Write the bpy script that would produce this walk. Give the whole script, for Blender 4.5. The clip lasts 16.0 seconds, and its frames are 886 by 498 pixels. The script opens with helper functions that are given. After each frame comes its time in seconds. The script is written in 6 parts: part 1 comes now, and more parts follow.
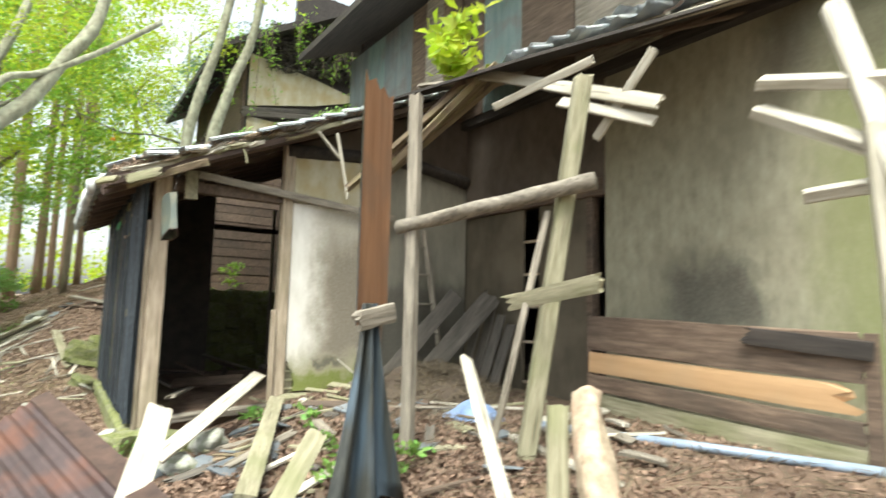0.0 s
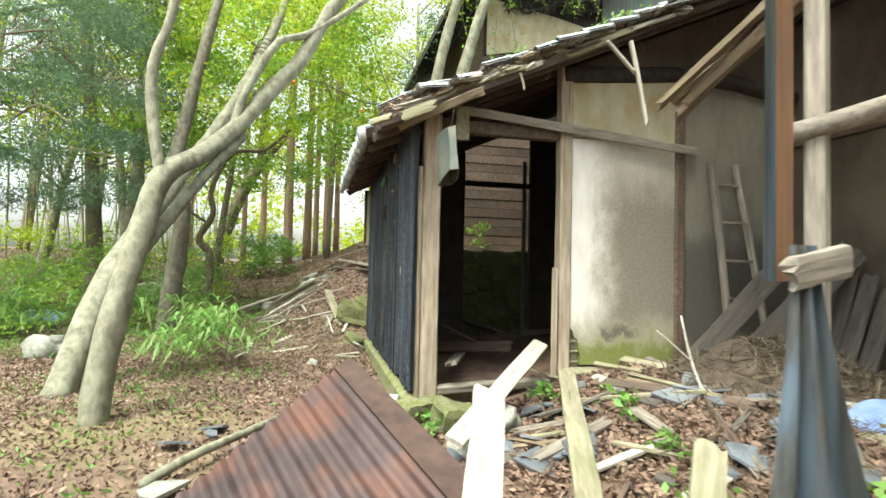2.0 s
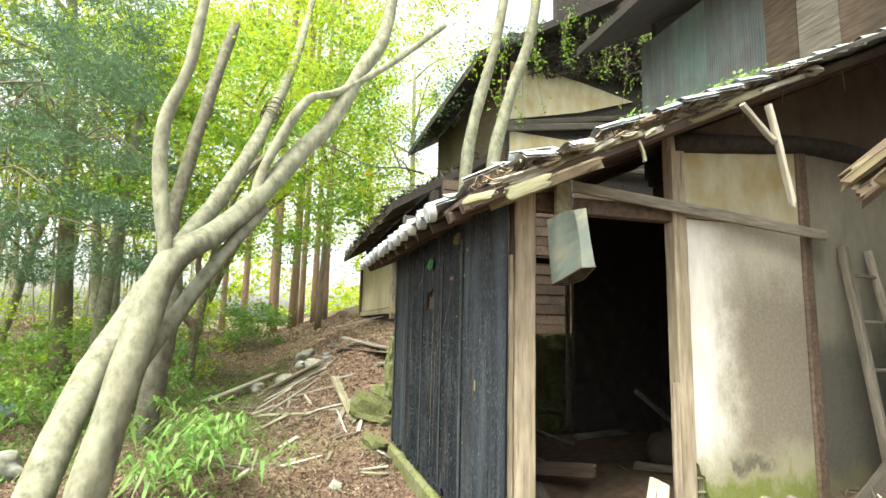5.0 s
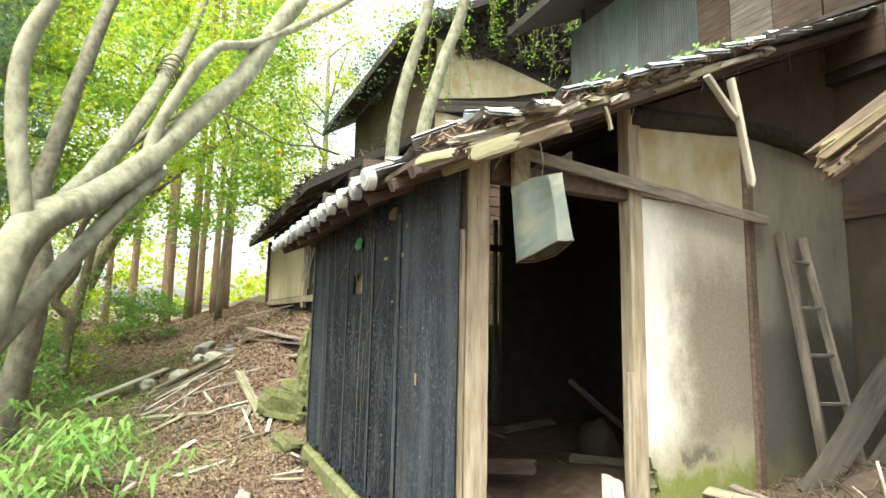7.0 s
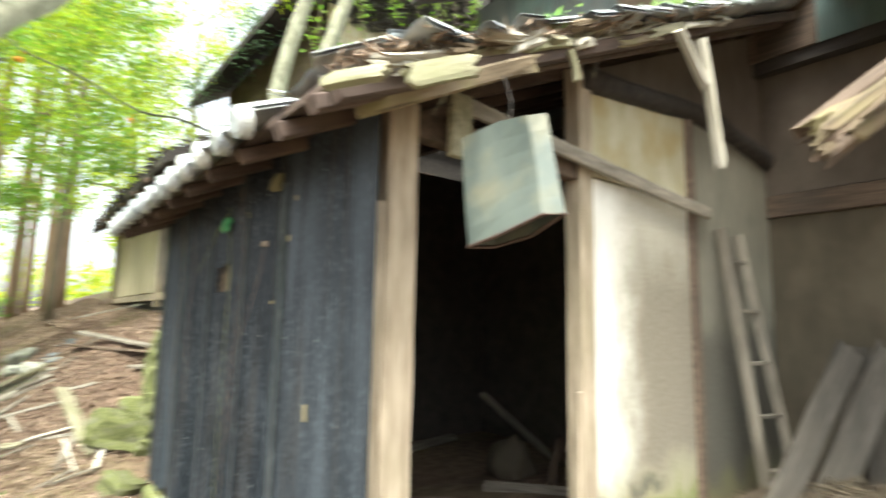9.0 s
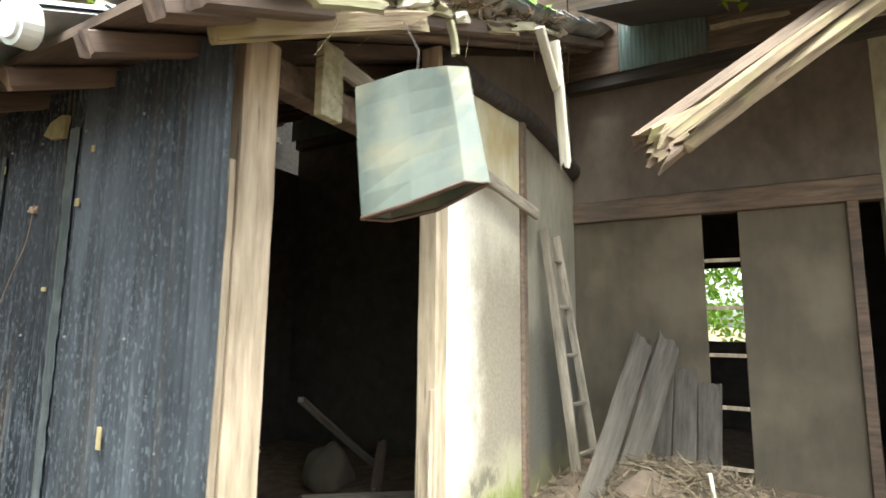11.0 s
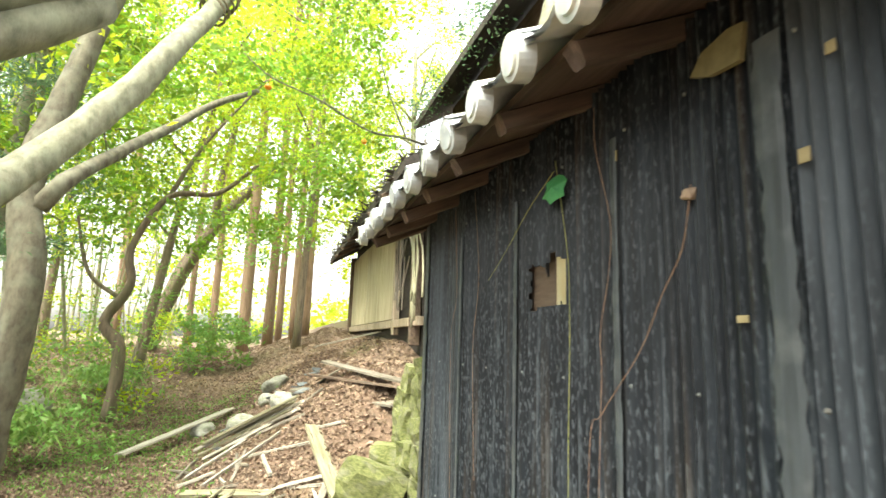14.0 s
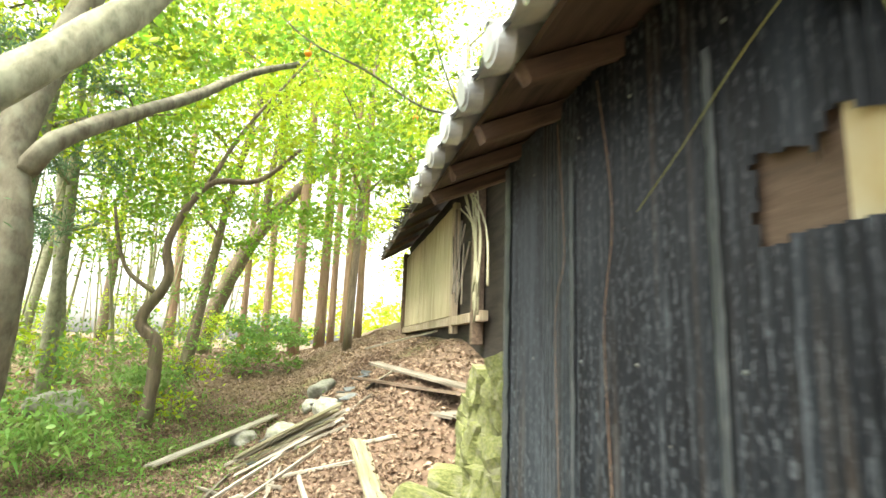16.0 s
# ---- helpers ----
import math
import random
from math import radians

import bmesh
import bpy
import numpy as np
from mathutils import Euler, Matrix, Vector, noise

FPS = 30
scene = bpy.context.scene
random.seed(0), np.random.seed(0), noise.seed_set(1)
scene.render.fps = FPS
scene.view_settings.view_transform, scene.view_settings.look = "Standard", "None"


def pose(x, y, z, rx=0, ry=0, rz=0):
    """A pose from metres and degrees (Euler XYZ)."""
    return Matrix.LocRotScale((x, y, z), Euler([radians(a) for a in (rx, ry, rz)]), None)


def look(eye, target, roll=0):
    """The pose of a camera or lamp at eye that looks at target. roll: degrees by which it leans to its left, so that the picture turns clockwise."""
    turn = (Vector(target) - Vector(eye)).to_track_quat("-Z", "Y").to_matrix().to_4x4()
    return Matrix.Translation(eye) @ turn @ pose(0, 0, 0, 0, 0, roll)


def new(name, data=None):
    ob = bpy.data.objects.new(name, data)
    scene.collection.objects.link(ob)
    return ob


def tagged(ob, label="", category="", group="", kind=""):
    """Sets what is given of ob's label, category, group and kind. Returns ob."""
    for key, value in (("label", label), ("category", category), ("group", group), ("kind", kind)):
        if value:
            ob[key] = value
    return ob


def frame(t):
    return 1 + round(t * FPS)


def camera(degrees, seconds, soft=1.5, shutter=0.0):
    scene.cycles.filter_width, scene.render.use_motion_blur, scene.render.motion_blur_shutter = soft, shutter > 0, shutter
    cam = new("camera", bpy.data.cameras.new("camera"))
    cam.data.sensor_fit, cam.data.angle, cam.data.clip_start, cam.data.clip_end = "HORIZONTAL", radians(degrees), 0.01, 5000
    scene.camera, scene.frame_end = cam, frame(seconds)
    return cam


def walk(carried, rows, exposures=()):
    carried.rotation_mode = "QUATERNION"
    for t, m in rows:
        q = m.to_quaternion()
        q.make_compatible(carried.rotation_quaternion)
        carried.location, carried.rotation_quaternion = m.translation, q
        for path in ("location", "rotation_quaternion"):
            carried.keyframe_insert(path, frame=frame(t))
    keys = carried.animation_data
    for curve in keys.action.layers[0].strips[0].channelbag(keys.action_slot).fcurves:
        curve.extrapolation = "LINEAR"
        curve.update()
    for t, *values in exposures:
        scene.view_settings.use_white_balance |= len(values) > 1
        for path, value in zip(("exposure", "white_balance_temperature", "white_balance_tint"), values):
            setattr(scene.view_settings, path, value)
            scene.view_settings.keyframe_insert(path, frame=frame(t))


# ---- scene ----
cam = camera(78.4, 16.0, shutter=0.5)
PATH = [
    (0, (0.069, 0.031, 1.36), (-1.55, 1.188, 1.565), 1.4),
    (0.5, (-0.219, 0.054, 1.32), (-1.975, 1.004, 1.441), 1.3),
    (1, (-0.567, 0.071, 1.321), (-2.436, 0.782, 1.379), 1.3),
    (1.5, (-0.807, 0.023, 1.318), (-2.742, 0.524, 1.378), 1.3),
    (2, (-1.189, -0.122, 1.258), (-3.135, 0.338, 1.322), 1.3),
    (2.5, (-1.367, -0.157, 1.339), (-3.315, 0.288, 1.416), 1.3),
    (3, (-1.616, -0.2, 1.405), (-3.563, 0.246, 1.519), 1.1),
    (3.5, (-1.808, -0.323, 1.499), (-3.752, 0.118, 1.663), 1.2),
    (4, (-2.07, -0.524, 1.592), (-4.008, -0.073, 1.793), 1.2),
    (4.2, (-2.132, -0.582, 1.614), (-4.065, -0.118, 1.841), 1.3),
    (6.3, (-2.699, -0.686, 1.589), (-4.539, 0.044, 1.869), 1.5),
    (6.5, (-2.748, -0.696, 1.579), (-4.57, 0.081, 1.85), 1.4),
    (7, (-2.895, -0.681, 1.575), (-4.687, 0.17, 1.832), 1.2),
    (7.5, (-3.203, -0.561, 1.577), (-4.983, 0.316, 1.822), 1.0),
    (8, (-3.414, -0.517, 1.593), (-5.189, 0.37, 1.84), 1.1),
    (8.5, (-3.688, -0.518, 1.595), (-5.431, 0.429, 1.849), 1.3),
    (9, (-3.76, -0.392, 1.617), (-5.322, 0.831, 1.877), 1.1),
    (9.2, (-3.729, -0.355, 1.613), (-5.134, 1.043, 1.884), 0.8),
    (11.5, (-4.427, -0.383, 1.571), (-5.408, 1.337, 1.85), 0.6),
    (12, (-4.68, -0.387, 1.602), (-6.064, 1.031, 1.876), 0.9),
    (12.5, (-4.9, -0.368, 1.614), (-6.555, 0.714, 1.914), 0.9),
    (13, (-5.077, -0.326, 1.594), (-6.873, 0.485, 1.932), 1.7),
    (13.5, (-5.345, -0.325, 1.59), (-7.198, 0.339, 1.942), 1.8),
    (14, (-5.536, -0.326, 1.614), (-7.419, 0.25, 1.963), 1.9),
    (14.5, (-5.769, -0.26, 1.585), (-7.667, 0.262, 1.939), 1.8),
    (15, (-6.048, -0.134, 1.598), (-7.958, 0.345, 1.948), 1.7),
    (15.5, (-6.258, -0.106, 1.571), (-8.178, 0.323, 1.932), 1.8),
    (16, (-6.622, -0.155, 1.544), (-8.551, 0.234, 1.905), 2.1),
]
EXPOSURES = [(0, 1.3, 6450), (1.5, 1.32, 6500), (2.5, 1.25, 6600), (4, 1.42, 6800), (7, 1.58, 6800), (8.5, 1.75, 6700), (9.2, 1.95, 6500), (11.3, 2.35, 6350),
             (12, 2.7, 6350), (12.5, 2.75, 6350), (13, 2.4, 6700), (14, 2.17, 7050), (15, 2.22, 7050), (16, 2.25, 7050)]
walk(cam, [(t, look(eye, target, roll)) for t, eye, target, roll in PATH], [(t, e, k, 2) for t, e, k in EXPOSURES])

# ---- light ----
world = bpy.data.worlds.new("world")
scene.world = world
world.use_nodes = True
wn = world.node_tree
sky = wn.nodes.new("ShaderNodeTexSky")
sky.sky_type, sky.sun_disc = "NISHITA", False
sky.sun_elevation, sky.sun_rotation = radians(64.6), radians(141)
sky.air_density, sky.dust_density, sky.ozone_density = 1.0, 4.0, 0.6
haze = wn.nodes.new("ShaderNodeHueSaturation")
haze.inputs["Saturation"].default_value, haze.inputs["Value"].default_value = 0.3, 1.25
wn.links.new(sky.outputs[0], haze.inputs["Color"])
wn.links.new(haze.outputs[0], wn.nodes["Background"].inputs[0])
wn.nodes["Background"].inputs[1].default_value = 0.15
sun = new("sun", bpy.data.lights.new("sun", "SUN"))
sun.data.energy, sun.data.angle, sun.data.color = 3.0, radians(25), (1.0, 0.96, 0.88)
sun.matrix_world = look((0, 0, 30), (-3.6, 4.4, 18.0))


# ---- materials ----
def material(name, c1, c2, scale=6.0, stretch=(1, 1, 1), rough=0.8, metal=0.0, bump=0.3, stain=None, stain_scale=1.5, stain_amount=0.5,
             island=0.0, obrand=0.0, translucent=0.0, detail=8.0, stain_stretch=(1, 1, 1)):
    m = bpy.data.materials.new(name)
    m.use_nodes = True
    nt = m.node_tree
    n, l = nt.nodes, nt.links
    bsdf = n["Principled BSDF"]
    bsdf.inputs["Roughness"].default_value, bsdf.inputs["Metallic"].default_value = rough, metal
    tc, mp = n.new("ShaderNodeTexCoord"), n.new("ShaderNodeMapping")
    mp.inputs["Scale"].default_value = stretch
    l.new(tc.outputs["Object"], mp.inputs["Vector"])
    info = n.new("ShaderNodeObjectInfo")
    shift = n.new("ShaderNodeVectorMath")
    shift.operation = "MULTIPLY_ADD"
    shift.inputs[1].default_value = (17.0, 23.0, 31.0)
    comb = n.new("ShaderNodeCombineXYZ")
    for k in range(3):
        l.new(info.outputs["Random"], comb.inputs[k])
    l.new(comb.outputs[0], shift.inputs[0])
    l.new(mp.outputs[0], shift.inputs[2])
    tex = n.new("ShaderNodeTexNoise")
    tex.inputs["Scale"].default_value, tex.inputs["Detail"].default_value, tex.inputs["Roughness"].default_value = scale, detail, 0.62
    l.new(shift.outputs[0], tex.inputs["Vector"])
    ramp = n.new("ShaderNodeValToRGB")
    ramp.color_ramp.elements[0].position, ramp.color_ramp.elements[1].position = 0.3, 0.72
    ramp.color_ramp.elements[0].color, ramp.color_ramp.elements[1].color = (*c1, 1), (*c2, 1)
    l.new(tex.outputs[0], ramp.inputs[0])
    colour = ramp.outputs[0]
    if stain:
        big = n.new("ShaderNodeTexNoise")
        big.inputs["Scale"].default_value, big.inputs["Detail"].default_value = stain_scale, 6.0
        mp2 = n.new("ShaderNodeMapping")
        mp2.inputs["Scale"].default_value = stain_stretch
        l.new(tc.outputs["Object"], mp2.inputs["Vector"])
        sh2 = n.new("ShaderNodeVectorMath")
        sh2.operation = "MULTIPLY_ADD"
        sh2.inputs[1].default_value = (7.0, 5.0, 9.0)
        l.new(comb.outputs[0], sh2.inputs[0])
        l.new(mp2.outputs[0], sh2.inputs[2])
        l.new(sh2.outputs[0], big.inputs["Vector"])
        br = n.new("ShaderNodeValToRGB")
        br.color_ramp.elements[0].position, br.color_ramp.elements[1].position = 0.48, 0.66
        br.color_ramp.elements[1].color = (stain_amount,) * 3 + (1,)
        l.new(big.outputs[0], br.inputs[0])
        mx = n.new("ShaderNodeMix")
        mx.data_type = "RGBA"
        mx.inputs[7].default_value = (*stain, 1)
        l.new(br.outputs[0], mx.inputs[0])
        l.new(colour, mx.inputs[6])
        colour = mx.outputs[2]
    if island or obrand:
        src = info.outputs["Random"]
        if island:
            src = n.new("ShaderNodeNewGeometry").outputs["Random Per Island"]
        hs = n.new("ShaderNodeHueSaturation")
        mr = n.new("ShaderNodeMapRange")
        a = island or obrand
        mr.inputs[3].default_value, mr.inputs[4].default_value = 1 - a, 1 + a
        l.new(src, mr.inputs[0])
        l.new(mr.outputs[0], hs.inputs["Value"])
        if translucent:
            mh = n.new("ShaderNodeMapRange")
            mh.inputs[3].default_value, mh.inputs[4].default_value = 0.475, 0.52
            l.new(src, mh.inputs[0])
            l.new(mh.outputs[0], hs.inputs["Hue"])
        l.new(colour, hs.inputs["Color"])
        colour = hs.outputs[0]
    l.new(colour, bsdf.inputs["Base Color"])
    if bump:
        b = n.new("ShaderNodeBump")
        b.inputs["Strength"].default_value, b.inputs["Distance"].default_value = bump, 0.01
        l.new(tex.outputs[0], b.inputs["Height"])
        l.new(b.outputs[0], bsdf.inputs["Normal"])
    if translucent:
        tr, ms = n.new("ShaderNodeBsdfTranslucent"), n.new("ShaderNodeMixShader")
        ms.inputs[0].default_value = translucent
        l.new(colour, tr.inputs[0])
        l.new(bsdf.outputs[0], ms.inputs[1])
        l.new(tr.outputs[0], ms.inputs[2])
        l.new(ms.outputs[0], n["Material Output"].inputs[0])
    return m


GRAIN = (0.12, 1, 1)
WOOD_PALE = material("bleached_wood", (0.26, 0.24, 0.19), (0.5, 0.47, 0.405), 30, GRAIN, 0.85, bump=0.5, stain=(0.3, 0.27, 0.2), obrand=0.15)
WOOD_GREY = material("weathered_wood", (0.1, 0.088, 0.07), (0.3, 0.265, 0.215), 30, GRAIN, 0.85, bump=0.6, stain=(0.1, 0.085, 0.06), obrand=0.2)
WOOD_POST = material("post_wood", (0.22, 0.17, 0.12), (0.55, 0.46, 0.35), 26, (1, 1, 0.1), 0.8, bump=0.5, stain=(0.2, 0.17, 0.1), stain_scale=2.0)
WOOD_BROWN = material("brown_wood", (0.055, 0.036, 0.025), (0.17, 0.12, 0.085), 28, GRAIN, 0.8, bump=0.5, stain=(0.03, 0.025, 0.02), obrand=0.25)
WOOD_DARK = material("dark_wood", (0.012, 0.01, 0.009), (0.05, 0.04, 0.033), 20, GRAIN, 0.85, bump=0.4)
WOOD_MOSSY = material("mossy_wood", (0.13, 0.12, 0.07), (0.34, 0.315, 0.22), 24, GRAIN, 0.9, bump=0.6, stain=(0.15, 0.16, 0.07), stain_scale=3)
ROTTEN = material("rotten_wood", (0.07, 0.05, 0.03), (0.26, 0.2, 0.13), 22, GRAIN, 0.9, bump=1.0, stain=(0.2, 0.19, 0.08), stain_scale=6)
WOOD_ORANGE = material("plywood", (0.36, 0.22, 0.11), (0.47, 0.3, 0.16), 12, GRAIN, 0.7, bump=0.15, stain=(0.33, 0.24, 0.15))
PLASTER_BEIGE = material("mud_plaster", (0.2, 0.185, 0.125), (0.29, 0.27, 0.19), 5, (1, 1, 0.6), 0.92, bump=0.25, stain=(0.12, 0.125, 0.07), stain_scale=1.1)
PLASTER_YELLOW = material("yellowed_plaster", (0.36, 0.31, 0.18), (0.5, 0.47, 0.36), 6, (1, 1, 0.5), 0.9, bump=0.25, stain=(0.34, 0.24, 0.07), stain_scale=3)
# Brown plaster with the shade under the roof put into its colour.
PLASTER_BROWN = material("shaded_brown_plaster", (0.07, 0.057, 0.045), (0.13, 0.105, 0.085), 5, (1, 1, 0.6), 0.92, bump=0.25)
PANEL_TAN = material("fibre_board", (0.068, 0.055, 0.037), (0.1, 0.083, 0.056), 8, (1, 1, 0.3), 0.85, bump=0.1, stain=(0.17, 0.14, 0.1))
BLACK_METAL = material("black_sheet", (0.002, 0.003, 0.0048), (0.011, 0.0145, 0.02), 40, (1, 1, 0.08), 0.42, 0.0, bump=0.35, stain=(0.045, 0.058, 0.074), stain_scale=9, stain_amount=0.3, stain_stretch=(1, 1, 0.1), obrand=0.15)
RUST_SHEET = material("rusted_sheet", (0.026, 0.017, 0.017), (0.078, 0.053, 0.051), 8, (0.4, 1, 1), 0.55, 0.35, bump=0.2, stain=(0.16, 0.06, 0.03), stain_scale=4)
SKIRT = material("crumpled_sheet", (0.012, 0.015, 0.015), (0.06, 0.06, 0.051), 22, (1, 1, 0.06), 0.45, 0.2, bump=0.5, stain=(0.09, 0.15, 0.22), stain_scale=9, stain_amount=0.4, stain_stretch=(1, 1, 0.08))
RUST_DARK = material("dark_rust", (0.035, 0.022, 0.018), (0.1, 0.06, 0.045), 12, (1, 1, 1), 0.6, 0.3, bump=0.2)
RUST_ORANGE = material("orange_rust", (0.23, 0.11, 0.055), (0.38, 0.21, 0.12), 14, (1, 1, 0.1), 0.6, 0.2, bump=0.15, stain=(0.2, 0.13, 0.09), stain_scale=3)
GREY_SHEET = material("grey_green_sheet", (0.08, 0.1, 0.1), (0.17, 0.19, 0.18), 10, (1, 1, 0.1), 0.5, 0.2, bump=0.15, stain=(0.1, 0.07, 0.055), stain_scale=3)
TEAL_SHEET = material("teal_sheet", (0.09, 0.14, 0.13), (0.17, 0.22, 0.2), 10, (1, 1, 0.15), 0.5, 0.1, bump=0.15, stain=(0.13, 0.08, 0.07), stain_scale=4)
TILE = material("kawara_tile", (0.25, 0.28, 0.31), (0.52, 0.55, 0.56), 9, (1, 1, 1), 0.38, 0.0, bump=0.15, stain=(0.6, 0.6, 0.54), stain_scale=7, stain_amount=0.7, obrand=0.25)
SLATE = material("slate_shard", (0.07, 0.08, 0.09), (0.16, 0.18, 0.195), 8, (1, 1, 1), 0.45, 0.0, bump=0.2, obrand=0.3)
BARK_PALE = material("pale_bark", (0.1, 0.1, 0.065), (0.28, 0.275, 0.195), 16, (1, 1, 0.6), 0.9, bump=0.9, stain=(0.32, 0.34, 0.24), stain_scale=7, stain_amount=0.5)
BARK_MID = material("mottled_bark", (0.07, 0.062, 0.042), (0.19, 0.175, 0.125), 16, (1, 1, 0.5), 0.9, bump=0.9, stain=(0.22, 0.23, 0.17), stain_scale=8, stain_amount=0.5)
BARK_DARK = material("dark_bark", (0.09, 0.07, 0.05), (0.22, 0.17, 0.12), 18, (1, 1, 0.2), 0.9, bump=0.7, stain=(0.1, 0.12, 0.05))
BARK_RED = material("cedar_bark", (0.17, 0.11, 0.075), (0.34, 0.23, 0.16), 18, (1, 1, 0.12), 0.9, bump=0.7)
BARK_LOG = material("peeling_bark", (0.2, 0.15, 0.1), (0.46, 0.38, 0.28), 16, (1, 1, 1), 0.9, bump=1.0, stain=(0.33, 0.19, 0.13), stain_scale=5)
MOSS = material("moss_stone", (0.055, 0.07, 0.018), (0.2, 0.21, 0.08), 16, (1, 1, 1), 0.95, bump=0.8, stain=(0.2, 0.19, 0.15), stain_scale=4, obrand=0.2)
STONE = material("grey_stone", (0.2, 0.2, 0.17), (0.42, 0.42, 0.37), 9, (1, 1, 1), 0.9, bump=0.6, stain=(0.14, 0.17, 0.06), stain_scale=4, obrand=0.2)
SOIL = material("leaf_litter_soil", (0.07, 0.043, 0.028), (0.2, 0.135, 0.095), 9, (1, 1, 1), 0.95, bump=1.0, stain=(0.16, 0.15, 0.06), stain_scale=0.55, stain_amount=0.6, detail=12)
LITTER = material("dead_leaves", (0.1, 0.06, 0.041), (0.26, 0.18, 0.13), 3, rough=0.85, bump=0, island=0.45)
# LITTER lightened in colour to stand for more light on the slope.
LITTER_LIGHT = material("lightened_leaves", (0.14, 0.093, 0.062), (0.33, 0.25, 0.185), 3, rough=0.85, bump=0, island=0.45)
STRAW = material("straw", (0.06, 0.046, 0.03), (0.15, 0.118, 0.075), 5, rough=0.85, bump=0, island=0.3)
LEAF = material("broad_leaf", (0.13, 0.25, 0.025), (0.24, 0.4, 0.045), 1.5, rough=0.5, bump=0, island=0.3, translucent=0.5)
LEAF_LIME = material("sunlit_leaf", (0.29, 0.41, 0.02), (0.46, 0.56, 0.045), 1.5, rough=0.5, bump=0, island=0.25, translucent=0.55)
LEAF_BLUE = material("cypress_spray", (0.065, 0.13, 0.065), (0.14, 0.235, 0.115), 1.5, rough=0.6, bump=0, island=0.25, translucent=0.4)
LEAF_GRASS = material("bamboo_grass", (0.12, 0.25, 0.05), (0.24, 0.4, 0.1), 1.5, rough=0.5, bump=0, island=0.25, translucent=0.45)
TARP = material("blue_tarp", (0.1, 0.17, 0.33), (0.25, 0.34, 0.52), 6, rough=0.4, bump=0.2)
PVC = material("pvc_pipe", (0.17, 0.22, 0.29), (0.25, 0.31, 0.39), 3, rough=0.35, bump=0.02)
TIN = material("dull_tin", (0.06, 0.078, 0.072), (0.115, 0.135, 0.118), 6, (1, 1, 0.4), 0.55, 0.1, bump=0.15, stain=(0.17, 0.16, 0.11), stain_scale=7, stain_amount=0.7)
# Dark colour stands for the shade inside the shed and rooms.
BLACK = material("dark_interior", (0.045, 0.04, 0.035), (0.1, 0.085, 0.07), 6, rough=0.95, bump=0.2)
BAMBOO = material("old_bamboo", (0.2, 0.19, 0.12), (0.36, 0.34, 0.23), 12, (1, 1, 0.3), 0.7, bump=0.1)
RUBBLE = material("crumbled_clay", (0.03, 0.021, 0.015), (0.09, 0.066, 0.046), 12, (1, 1, 1), 0.95, bump=1.0, stain=(0.11, 0.086, 0.058), stain_scale=5)
# Darker copy of WOOD_GREY: the porch corner's shade put into its colour.
WOOD_DIM = material("dim_wood", (0.04, 0.036, 0.03), (0.12, 0.105, 0.088), 30, GRAIN, 0.9, bump=0.6, stain=(0.07, 0.06, 0.045), obrand=0.2)
EAVE_WOOD = material("eave_wood", (0.036, 0.025, 0.02), (0.125, 0.083, 0.065), 20, GRAIN, 0.85, bump=0.5, stain=(0.12, 0.08, 0.05), stain_scale=4, obrand=0.2)
LAP = material("worn_lap", (0.015, 0.019, 0.024), (0.055, 0.066, 0.078), 30, (1, 1, 0.1), 0.5, bump=0.3, stain=(0.09, 0.1, 0.105), stain_scale=12)


